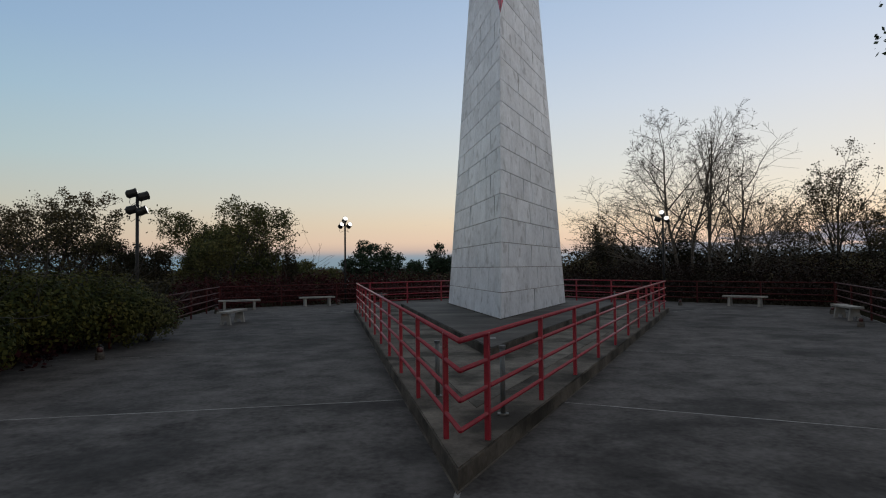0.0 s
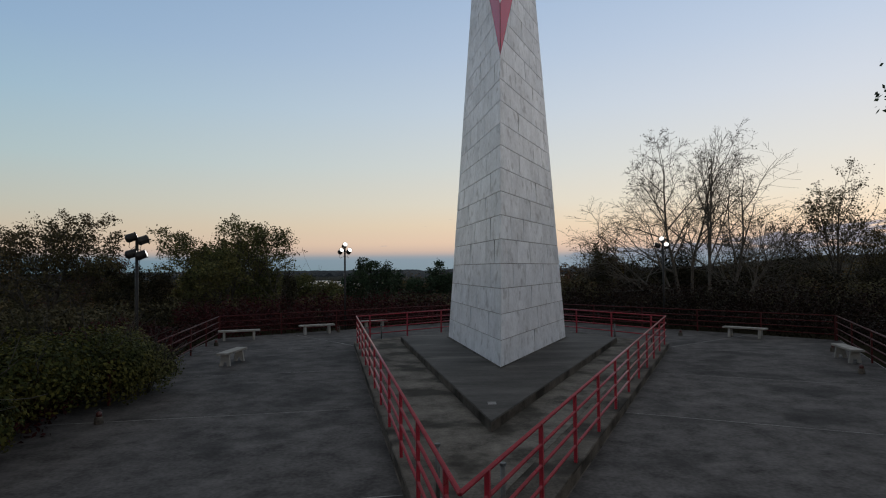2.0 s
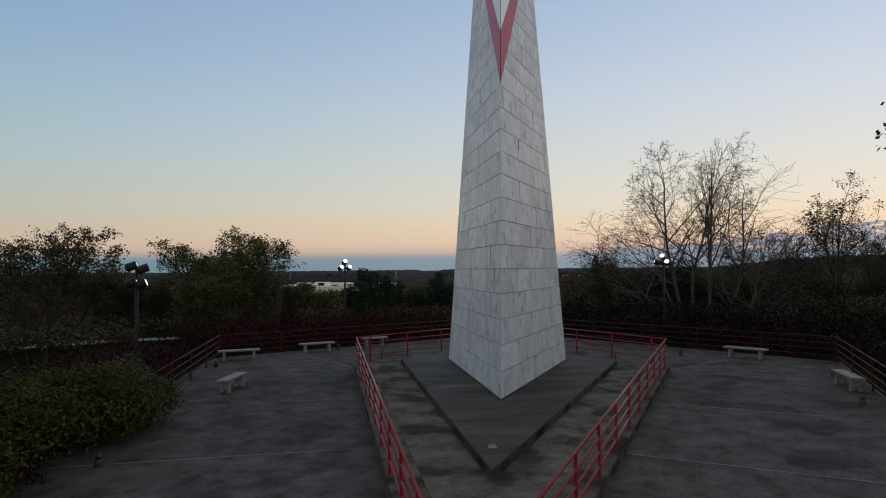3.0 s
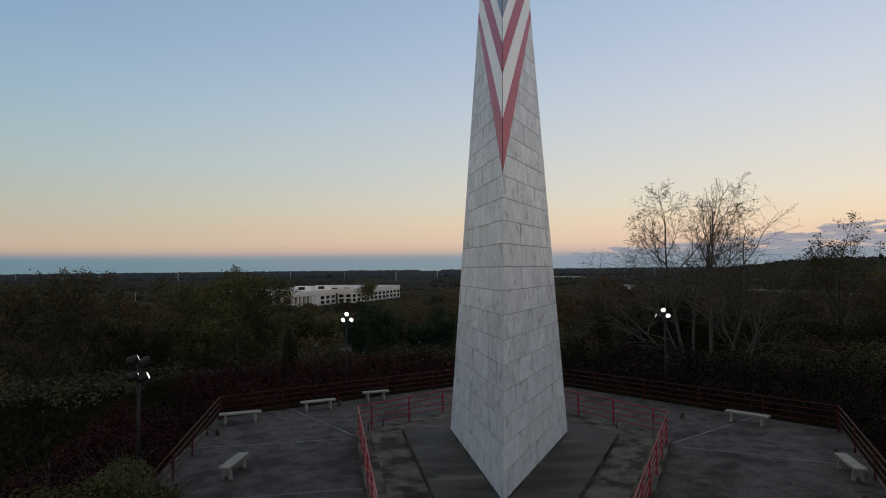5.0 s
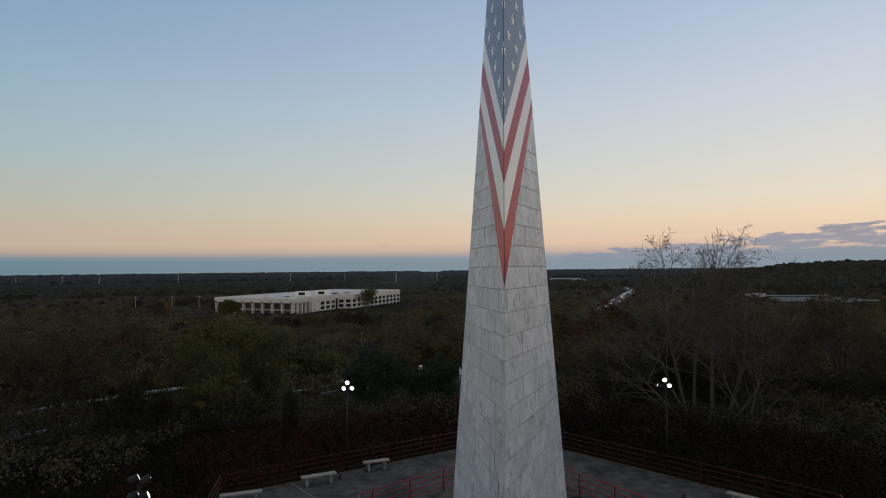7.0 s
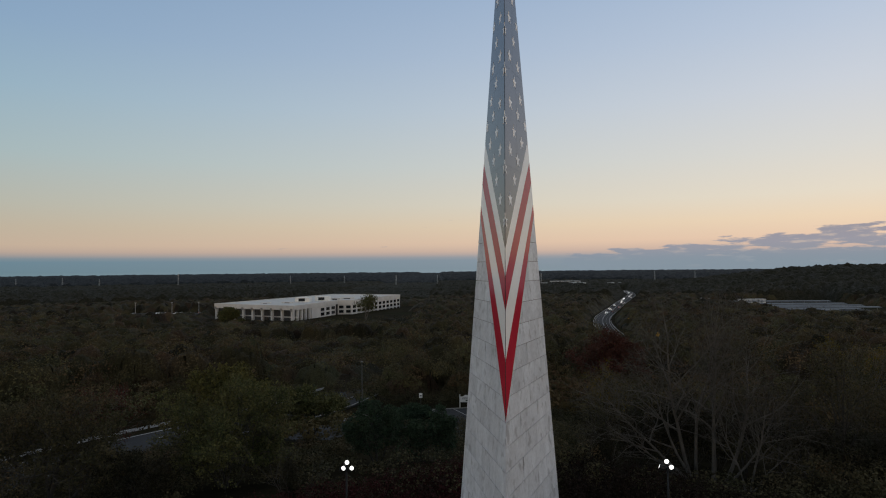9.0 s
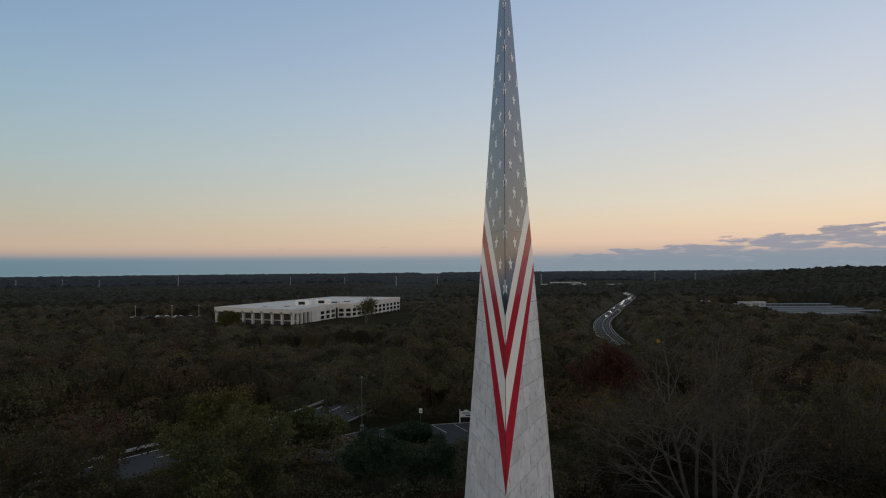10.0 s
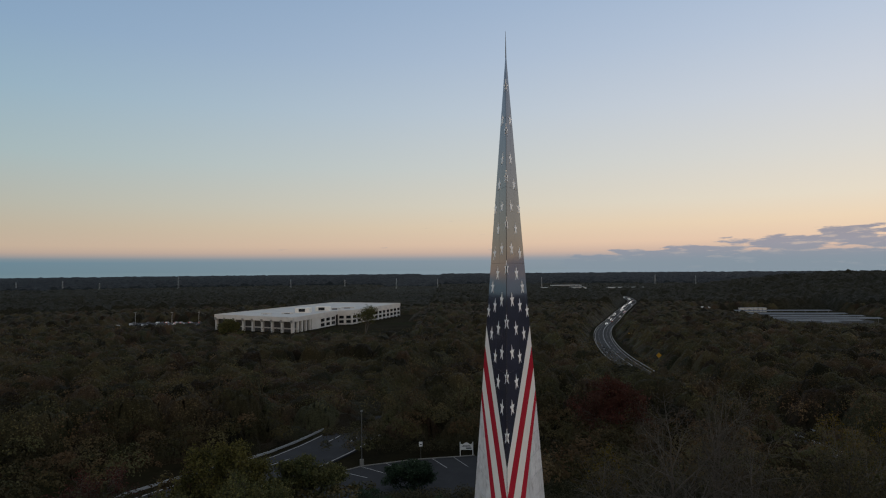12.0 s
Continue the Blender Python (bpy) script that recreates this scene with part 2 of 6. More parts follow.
DARK_BARK = surface("dark_bark", (0.02, 0.018, 0.015), (0.05, 0.045, 0.038), 3, 30, 0.9, 0.5, depth=0.02)
EARTH = surface("leaf_litter_ground", (0.009, 0.008, 0.005), (0.025, 0.0225, 0.013), 0.08, 1.5, 0.95, 0.5, depth=0.2, stains=((0.015, 0.018, 0.007), 0.03, 0.5, 0.7), ior=1.06)
LEAF_OAK = leafage("oak_leaves_turning", [(0.03375, 0.0375, 0.02063), (0.05, 0.0475, 0.025), (0.065, 0.05625, 0.03062), (0.09, 0.0575, 0.03375)], 0.3)
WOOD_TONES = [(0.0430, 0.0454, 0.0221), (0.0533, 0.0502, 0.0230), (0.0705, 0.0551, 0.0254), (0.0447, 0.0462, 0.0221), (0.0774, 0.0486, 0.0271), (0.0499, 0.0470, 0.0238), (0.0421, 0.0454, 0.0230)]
LEAF_WOODS = leafage("autumn_woods", WOOD_TONES, 0.045, crown=True)
# bluish tones: distance haze put into the leaf colour
LEAF_FAR = leafage("haze_blue_woods", [(0.0135, 0.0165, 0.0175), (0.0195, 0.022, 0.0205), (0.0160, 0.0192, 0.0190)], 0.004)
# wood tones cut to under half: shade below the leaf sprays, put into colour
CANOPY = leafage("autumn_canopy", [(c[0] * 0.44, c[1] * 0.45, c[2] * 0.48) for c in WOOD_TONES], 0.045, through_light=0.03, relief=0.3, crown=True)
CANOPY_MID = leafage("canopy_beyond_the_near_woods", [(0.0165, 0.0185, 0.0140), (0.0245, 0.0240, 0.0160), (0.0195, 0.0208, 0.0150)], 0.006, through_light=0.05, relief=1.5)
# bluer than the nearer canopy, with the horizon's haze in its base colour
CANOPY_FAR = leafage("haze_blue_canopy", [(0.0150, 0.0186, 0.0225), (0.0195, 0.0232, 0.0265), (0.0172, 0.0210, 0.0245)], 0.004, through_light=0.05, relief=3.0)
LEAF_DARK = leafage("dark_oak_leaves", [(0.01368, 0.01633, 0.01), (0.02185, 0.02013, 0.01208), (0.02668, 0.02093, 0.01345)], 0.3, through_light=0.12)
LEAF_SCRUB = leafage("dark_scrub_leaves", [(0.03094, 0.03469, 0.01969), (0.04969, 0.04594, 0.02531), (0.06187, 0.04969, 0.02906)], 0.3, through_light=0.15)
LEAF_OLIVE = leafage("yellow_green_slope_leaves", [(0.0384, 0.0432, 0.0168), (0.0672, 0.066, 0.0228), (0.0936, 0.084, 0.0264), (0.048, 0.0528, 0.0204)], 0.35)
LEAF_SHRUB = leafage("yellow_green_shrub_leaves", [(0.01495, 0.02093, 0.00897), (0.0299, 0.03737, 0.01196), (0.07475, 0.06728, 0.01644), (0.02242, 0.03139, 0.01345)], 0.9)
LEAF_HEDGE = leafage("dark_red_barberry_leaves", [(0.009974, 0.0102, 0.006802), (0.0272, 0.009068, 0.009068), (0.03854, 0.0102, 0.01134), (0.01361, 0.0136, 0.007934)], 0.35)
LEAF_PINE = leafage("pine_needles", [(0.0168, 0.0288, 0.0192), (0.0288, 0.048, 0.0288), (0.0408, 0.0624, 0.036)], 0.5)
LEAF_YELLOW = leafage("yellow_autumn_leaves", [(0.072, 0.054, 0.0081), (0.099, 0.072, 0.01125), (0.054, 0.0405, 0.009)], 0.3)
LEAF_RUST = leafage("rust_red_autumn_leaves", [(0.045, 0.018, 0.015), (0.065, 0.0252, 0.0195), (0.0375, 0.024, 0.0165)], 0.2)
LEAF_GREY = leafage("olive_green_leaves", [(0.03825, 0.04845, 0.02295), (0.06375, 0.07395, 0.0306), (0.08925, 0.08415, 0.03315), (0.03315, 0.04335, 0.02295)], 0.5)

# ---- building tools ----
ANGLE = -0.124
CENTRE = Vector((2.64, 25.61))
ACROSS = Vector((math.cos(ANGLE), math.sin(ANGLE)))
BACK = Vector((-math.sin(ANGLE), math.cos(ANGLE)))


def at(a, b, z=0.0):
    """A place from metres across and behind the monument's axis."""
    p = CENTRE + a * ACROSS + b * BACK
    return Vector((p.x, p.y, z))


def link_mesh(name, verts, faces, material, parent=None, smooth=False):
    me = bpy.data.meshes.new(name)
    me.from_pydata([tuple(v) for v in verts], [], [tuple(f) for f in faces])
    me.materials.append(material)
    if smooth:
        me.shade_smooth()
    ob = new(name, me)
    ob.parent = parent
    return ob


def part(name, bm, material, parent=None, label="", smooth=False):
    me = bpy.data.meshes.new(name)
    bm.to_mesh(me)
    bm.free()
    me.materials.append(material)
    if smooth:
        me.shade_smooth()
    ob = new(name, me)
    ob.parent = parent
    if label:
        ob["label"] = label
    return ob


def thing(name, label, category, group="", kind="", m=None):
    ob = new(name)
    ob.empty_display_size = 0.2
    if m is not None:
        ob.matrix_world = m
    return tagged(ob, label, category, group, kind)


def box_bm(x0, y0, z0, x1, y1, z1, bevel=0.0, bm=None):
    bm = bm or bmesh.new()
    made = bmesh.ops.create_cube(bm, size=1.0)["verts"]
    for v in made:
        v.co = Vector(((x0 + x1) / 2 + v.co.x * (x1 - x0), (y0 + y1) / 2 + v.co.y * (y1 - y0), (z0 + z1) / 2 + v.co.z * (z1 - z0)))
    if bevel:
        edges = {e for v in made for e in v.link_edges}
        bmesh.ops.bevel(bm, geom=list(edges), offset=bevel, segments=2, affect="EDGES", profile=0.6)
    return bm


def tube_bm(points, radius, sides=10, bm=None, cap=True):
    """A round bar through points; radius may be one number or one per point."""
    bm = bm or bmesh.new()
    pts = [Vector(p) for p in points]
    rs = radius if isinstance(radius, (list, tuple)) else [radius] * len(pts)
    rings = []
    for i, p in enumerate(pts):
        d = (pts[min(i + 1, len(pts) - 1)] - pts[max(i - 1, 0)]).normalized()
        side = d.cross(Vector((0, 0, 1)) if abs(d.z) < 0.95 else Vector((1, 0, 0))).normalized()
        up = side.cross(d)
        rings.append([bm.verts.new(p + rs[i] * (math.cos(2 * math.pi * k / sides) * side + math.sin(2 * math.pi * k / sides) * up)) for k in range(sides)])
    for a, b in zip(rings, rings[1:]):
        for k in range(sides):
            bm.faces.new((a[k], a[(k + 1) % sides], b[(k + 1) % sides], b[k]))
    if cap:
        bm.faces.new(rings[0][::-1])
        bm.faces.new(rings[-1])
    bmesh.ops.recalc_face_normals(bm, faces=bm.faces[:])
    return bm


def prism_bm(outline, z0, z1, bevel=0.0, bm=None):
    """An upright block over a flat outline (counter-clockwise)."""
    bm = bm or bmesh.new()
    low = [bm.verts.new((p[0], p[1], z0)) for p in outline]
    top = [bm.verts.new((p[0], p[1], z1)) for p in outline]
    n = len(outline)
    lid = bm.faces.new(top)
    bm.faces.new(low[::-1])
    for i in range(n):
        bm.faces.new((low[i], low[(i + 1) % n], top[(i + 1) % n], top[i]))
    if bevel:
        bmesh.ops.bevel(bm, geom=list(lid.edges), offset=bevel, segments=2, affect="EDGES")
    return bm


def clip(poly, origin, normal):
    """The part of a convex outline on the side that normal points to."""
    out = []
    for i, a in enumerate(poly):
        b = poly[(i + 1) % len(poly)]
        da, db = (a - origin).dot(normal), (b - origin).dot(normal)
        if da >= 0:
            out.append(a)
        if (da > 0) != (db > 0) and abs(da - db) > 1e-9:
            out.append(a + (b - a) * (da / (da - db)))
    return out


def quads_mesh(name, corners, material, parent=None, tone=None):
    """Many loose four-cornered leaves: corners is an array (n, 4, 3); tone gives each leaf the tone of its tree."""
    n = len(corners)
    me = bpy.data.meshes.new(name)
    me.vertices.add(4 * n)
    me.loops.add(4 * n)
    me.polygons.add(n)
    me.vertices.foreach_set("co", np.ascontiguousarray(corners, dtype=np.float32).ravel())
    me.loops.foreach_set("vertex_index", np.arange(4 * n, dtype=np.int32))
    me.polygons.foreach_set("loop_start", np.arange(0, 4 * n, 4, dtype=np.int32))
    me.polygons.foreach_set("loop_total", np.full(n, 4, dtype=np.int32))
    me.update(calc_edges=True)
    me.materials.append(material)
    if tone is not None:
        me.attributes.new("tree_tone", "FLOAT", "FACE").data.foreach_set("value", np.asarray(tone, dtype=np.float32))
    ob = new(name, me)
    ob.parent = parent
    return ob

# ---- the lie of the land ----
LAND = ((0, 24, 32, 45, 85, 112, 150, 250, 450, 800, 1500, 3000, 4900), (-0.25, -0.25, -0.6, -2.6, -7.4, -8.0, -12.5, -16.0, -20.0, -24.0, -30.0, -26.0, -21.0))


def land(x, y):
    """Height of the ground: a knoll with the plaza on top, falling to wooded lowland, with a ridge far to the right."""
    r = np.hypot(x - 2.6, y - 18.0)
    z = np.interp(r, *LAND)
    hill = 26.0 * np.exp(-(((x - 650) / 260) ** 2 + ((y - 850) / 220) ** 2))
    hill = hill - 8.0 * np.exp(-(((x + 90) / 90) ** 2 + ((y - 325) / 55) ** 2))
    hill = hill + 8.0 * np.exp(-(((x - 520) / 150) ** 2 + ((y - 900) / 130) ** 2))
    z = z + hill
    away = np.maximum(np.maximum(np.maximum(-22.0 - x, x - 13.0), np.maximum(76.0 - y, y - 101.0)), 0.0)
    level = np.clip(1.0 - away / 7.0, 0.0, 1.0)         # the terrace cut for the small parking lot
    return z * (1 - level) + np.minimum(z, -7.35) * level


radii = np.concatenate([np.linspace(0.01, 60, 30), np.linspace(64, 160, 28), np.geomspace(168, 4950, 60)])
turns = np.linspace(0, 2 * np.pi, 181)[:-1]
gx = 2.6 + radii[:, None] * np.sin(turns)[None, :]
gy = 18.0 + radii[:, None] * np.cos(turns)[None, :]
gz = land(gx, gy)
nr, nt = gx.shape
ground_faces = [(i * nt + j, (i + 1) * nt + j, (i + 1) * nt + (j + 1) % nt, i * nt + (j + 1) % nt) for i in range(nr - 1) for j in range(nt)]
ground = link_mesh("ground", np.stack([gx, gy, gz], -1).reshape(-1, 3), ground_faces, EARTH, smooth=True)
tagged(ground, "dark wooded hilltop falling away to flat lowland", "ground", kind="structure")

# ---- the plaza: large concrete bays with pale filled joints ----
PLAZA = [at(-14.1, 2.4).xy, at(-6.6, -28.5).xy, at(4.6, -28.5).xy, at(14.3, 2.6).xy, at(0.1, 14.2).xy]
plaza = thing("floor", "grey stained concrete plaza in large bays", "plaza", kind="structure")
part("joint_filler", prism_bm(PLAZA, -0.22, -0.0025), CAULK, plaza, "pale joint sealant between the concrete bays")
KERB_A, KERB_B, KERB_BACK = 20.47, 6.56, 7.45
bays = []
for s in (-1, 1):
    tip, corner, rear = at(0, -KERB_A).xy, at(s * KERB_B, 0).xy, at(0, KERB_BACK).xy
    along = (corner - tip).normalized()
    out = Vector((along.y, -along.x)) * s
    half = clip(PLAZA, CENTRE, ACROSS * s)
    length = (corner - tip).length
    marks = [-9.2, -2.6, 3.75, 9.45, 15.1, length - 0.35]
    for a, b in zip(marks, marks[1:]):
        bays.append(clip(clip(half, tip + along * a, along), tip + along * b, -along))
    bays.append(clip(half, tip + along * marks[0], -along))
    rest = clip(half, tip + along * marks[-1], along)
    diagonal = (at(s * 11.0, 4.4).xy - corner).normalized()
    square = Vector((-diagonal.y, diagonal.x)) * s
    bays.append(clip(rest, corner, -square if (rear - corner).dot(square) > 0 else square))
    bays.append(clip(rest, corner, square if (rear - corner).dot(square) > 0 else -square))
for bay in bays:
    bay = [p for i, p in enumerate(bay) if (p - bay[i - 1]).length > 0.02]
    if len(bay) < 3:
        continue
    mid = sum(bay, Vector((0, 0))) / len(bay)
    shrunk = [p + (mid - p).normalized() * 0.03 for p in bay]
    if sum(a.x * b.y - b.x * a.y for a, b in zip(shrunk, shrunk[1:] + shrunk[:1])) < 0:
        shrunk.reverse()
    part("concrete_bay", prism_bm(shrunk, -0.2, 0.0, 0.003), CONCRETE, plaza)


def kite(front, wide, back):
    return [at(0, -front).xy, at(wide, 0).xy, at(0, back).xy, at(-wide, 0).xy]


# ---- raised kite-shaped plinth with a lower slab and an upper slab ----
plinth = thing("stepped_plinth", "stained concrete plinth in two kite-shaped steps", "plinth", kind="structure")
part("kerb_filler", prism_bm(kite(KERB_A + 0.07, KERB_B + 0.022, KERB_BACK + 0.03), -0.1, 0.005), KERB_CONCRETE, plinth, "stained sealant bead along the foot of the kerb")
part("lower_slab", prism_bm(kite(KERB_A, KERB_B, KERB_BACK), -0.1, 0.17), DARK_CONCRETE, plinth, "dark mottled kerb face")
part("kerb_top", prism_bm(kite(KERB_A - 0.012, KERB_B - 0.004, KERB_BACK - 0.005), 0.1, 0.188, 0.012), KERB_CONCRETE, plinth, "brown stained concrete kerb top")
part("inner_paving", prism_bm(kite(KERB_A - 2.3, KERB_B - 0.66, KERB_BACK - 0.75), 0.1, 0.195), MOSSY, plinth, "mossy streaked concrete paving")
part("slab_riser", prism_bm(kite(14.15, 4.5, 5.1), 0.1, 0.375), DARK_CONCRETE, plinth, "dark mottled concrete step face")
part("upper_slab", prism_bm(kite(14.12, 4.49, 5.09), 0.3, 0.394, 0.012), SLAB_CONCRETE, plinth, "smooth dark concrete upper slab")

# ---- the monument: a four-sided marble obelisk with an enamelled flag wrapped round its front edge ----
monument = thing("obelisk_monument", "tall pale marble obelisk with red, white and blue flag top", "monument")
BASE_Z, APEX_Z = 0.394, 31.28
APEX = at(0.15, -1.28, APEX_Z)
FOOT = {"front": at(0, -7.87, BASE_Z), "left": at(-2.43, 0, BASE_Z), "right": at(2.43, 0, BASE_Z), "back": at(0, 2.75, BASE_Z)}


def on_edge(edge, z):
    k = (z - BASE_Z) / (APEX_Z - BASE_Z)
    return FOOT[edge].lerp(APEX, k)


def face_point(a, b, f, z):
    """A point of the face between edges a and b at height z, f of the way from a to b."""
    return on_edge(a, z).lerp(on_edge(b, z), f)


def face_normal(a, b):
    n = (FOOT[b] - FOOT[a]).cross(APEX - FOOT[a]).normalized()
    return n if n.dot(FOOT[a] - at(0, -1.28, BASE_Z)) > 0 else -n


def slab_on_face(a, b, corners, low, high, bm=None):
    """A thin flat piece on a face. corners: (f, z) in order; low: how far its back lies towards the axis; high: metres off the face."""
    bm = bm or bmesh.new()
    n = face_normal(a, b)
    across = face_normal(a, "right" if b == "left" else "left")
    mitre = (n + across) / (1 + n.dot(across))
    inner, outer = [], []
    for f, z in corners:
        p = face_point(a, b, f, z)
        axis = at(0, -1.28, BASE_Z).lerp(APEX, (z - BASE_Z) / (APEX_Z - BASE_Z))
        inner.append(bm.verts.new(p.lerp(axis, low)))
        outer.append(bm.verts.new(p + (mitre if f < 1e-4 else n) * high))
    count = len(corners)
    bm.faces.new(outer)
    for i in range(count):
        bm.faces.new((inner[i], inner[(i + 1) % count], outer[(i + 1) % count], outer[i]))
    bmesh.ops.recalc_face_normals(bm, faces=bm.faces[:])
    return bm


core = bmesh.new()
ring = [core.verts.new(FOOT[k].lerp(Vector((*at(0, -1.28).xy, BASE_Z)), 0.012) - Vector((0, 0, 0.02))) for k in ("front", "right", "back", "left")]
tip = core.verts.new(APEX - Vector((0, 0, 0.15)))
for i in range(4):
    core.faces.new((ring[i], ring[(i + 1) % 4], tip))
core.faces.new(ring[::-1])
bmesh.ops.recalc_face_normals(core, faces=core.faces[:])
part("core", core, MORTAR, monument, "grey mortar joints")
# thin dark strip laid on the slab round the obelisk's foot
part("base_joint", prism_bm([at(0, -8.06).xy, at(2.53, 0).xy, at(0, 2.9).xy, at(-2.53, 0).xy], BASE_Z, BASE_Z + 0.014), DARK_CONCRETE, monument, "thin dark strip round the foot")

# heights at which the flag's stripes cross the front edge and the side edge
STRIPES_FRONT = (10.27, 12.16, 13.79, 14.95, 15.9)
STRIPES_SIDE = (17.45, 17.88, 18.73, 19.6, 20.42)


def width_at(b, z):
    """Width of a front face at height z."""
    return (on_edge("front", z) - on_edge(b, z)).length


def flat_to_face(b, poly):
    """Corners (f, z) from corners in metres across and up."""
    return [(min(1.0, max(0.0, p.x / width_at(b, p.y))), p.y) for p in poly]


COURSE = 0.757
rng = random.Random(4)
back_blocks = bmesh.new()
for a, b in (("front", "left"), ("front", "right"), ("back", "left"), ("back", "right")):
    z, row = BASE_Z, 0
    while z < 21.4 if a == "front" else z < 30.6:
        z1 = z + COURSE
        width = (on_edge(a, z) - on_edge(b, z)).length
        count = max(1, round(width / 1.28))
        cuts = [0.0] + [(k + (0.0 if row % 2 else 0.5) + rng.uniform(-0.16, 0.16)) / count for k in range(0 if row % 2 == 0 else 1, count)] + [1.0]
        cuts = [c for i, c in enumerate(cuts) if i == 0 or c - cuts[i - 1] > 0.08 or c == 1.0]
        if len(cuts) > 2 and cuts[-1] - cuts[-2] < 0.1:
            cuts.pop(-2)
        g = 0.011
        for f0, f1 in zip(cuts, cuts[1:]):
            gf = 0.006 / width
            e0 = 0.0 if f0 == 0 else gf
            e1 = 0.0 if f1 == 1 else gf
            lean = rng.uniform(-0.25, 0.25) * COURSE / width * 0.25
            l0 = 0.0 if f0 == 0 else lean
            l1 = 0.0 if f1 == 1 else lean
            corners = [(f0 + e0, z + g), (f1 - e1, z + g), (f1 - e1 + l1, z1 - g), (f0 + e0 + l0, z1 - g)]
            if a == "front":
                poly = [Vector((f * width_at(b, zz), zz)) for f, zz in corners]
                slope = (STRIPES_SIDE[0] - STRIPES_FRONT[0]) / width_at(b, STRIPES_SIDE[0])
                poly = clip(poly, Vector((0, STRIPES_FRONT[0] - 0.01)), Vector((slope, -1)).normalized())
                poly = [p for i, p in enumerate(poly) if (p - poly[i - 1]).length > 0.004]
                if len(poly) < 3:
                    continue
                part("marble_block", slab_on_face(a, b, flat_to_face(b, poly), 0.03, rng.uniform(0.001, 0.006)), MARBLE, monument)
            else:
                slab_on_face(a, b, corners, 0.03, 0.003, back_blocks)
        z, row = z1, row + 1
rear = part("rear_blocks", back_blocks, MARBLE, monument, "pale marble blocks of the rear faces")
rear["kind"] = "stuff"
for a, b in (("front", "left"), ("front", "right")):
    for i, (name, material) in enumerate((("red_stripe", RED_ENAMEL), ("white_stripe", WHITE_ENAMEL), ("red_stripe", RED_ENAMEL), ("white_stripe", WHITE_ENAMEL))):
        corners = [(0.0, STRIPES_FRONT[i]), (1.0, STRIPES_SIDE[i]), (1.0, STRIPES_SIDE[i + 1] - 0.004), (0.0, STRIPES_FRONT[i + 1] - 0.004)]
        part(name, slab_on_face(a, b, corners, 0.012, 0.008), material, monument, "glossy enamelled stripe")
    field = [Vector((0, STRIPES_FRONT[4])), Vector((width_at(b, STRIPES_SIDE[4]), STRIPES_SIDE[4])), Vector((width_at(b, 31.1), 31.1)), Vector((0, 31.1))]
    levels = [15.0, 19.0, 22.9, 25.8, 28.6, 31.2]
    for z0, z1 in zip(levels, levels[1:]):
        half = width_at(b, (z0 + z1) / 2) * 0.5
        for s0, s1 in ((0.0, half), (half, 9.0)):
            poly = clip(clip(field, Vector((0, z0)), Vector((0, 1))), Vector((0, z1 - 0.008)), Vector((0, -1)))
            poly = clip(clip(poly, Vector((s0, 0)), Vector((1, 0))), Vector((s1 - 0.008, 0)), Vector((-1, 0)))
            poly = [p for i, p in enumerate(poly) if (p - poly[i - 1]).length > 0.004]
            if len(poly) > 2:
                part("blue_panel", slab_on_face(a, b, flat_to_face(b, poly), 0.012, 0.008), BLUE_ENAMEL, monument, "glossy dark blue enamelled panel")
seam = [on_edge("front", STRIPES_FRONT[0] + 0.1).lerp(APEX, f) + (FOOT["front"] - at(0, -1.28, BASE_Z)).normalized() * 0.012 for f in (0.0, 0.96)]
part("edge_seam", tube_bm(seam, [0.013, 0.009], 6), BLACK_METAL, monument, "dark seam along the front edge of the panels")
part("lightning_rod", tube_bm([APEX - Vector((0, 0, 0.4)), APEX + Vector((0, 0, 0.9))], [0.03, 0.006], 6), GREY_STEEL, monument, "thin metal lightning rod")


# ---- stars on the blue field ----
def star_on_face(b, offset, z, radius):
    """A five-pointed star, offset metres from the front edge; at the edge itself, the half on this face."""
    n = face_normal("front", b)
    e1 = (FOOT[b] - FOOT["front"]).normalized()
    e2 = n.cross(e1)
    e2 = e2 if e2.z > 0 else -e2
    c = on_edge("front", z) + e1 * offset
    pts = []
    for k in range(10):
        r = radius * (1.0 if k % 2 == 0 else 0.4)
        pts.append(Vector((r * 0.95 * math.sin(k * math.pi / 5), r * 1.08 * math.cos(k * math.pi / 5))))
    if offset < 0.05:
        pts = [p for p in pts if p.x >= -1e-6]
        pts = sorted(pts, key=lambda p: -math.atan2(p.y, p.x + 1e-9))
    bm = bmesh.new()
    mid = bm.verts.new(c + n * 0.014 + e1 * (0.03 if offset < 0.05 else 0.0))
    rim = [bm.verts.new(c + e1 * p.x + e2 * p.y + n * 0.014) for p in pts]
    foot = [bm.verts.new(c + e1 * p.x + e2 * p.y + n * 0.004) for p in pts]
    m = len(rim)
    for k in range(m):
        if offset >= 0.05 or k < m - 1:
            bm.faces.new((mid, rim[k], rim[(k + 1) % m]))
        bm.faces.new((rim[k], rim[(k + 1) % m], foot[(k + 1) % m], foot[k]))
    bmesh.ops.recalc_face_normals(bm, faces=bm.faces[:])
    return part("star", bm, STAR_WHITE, monument)


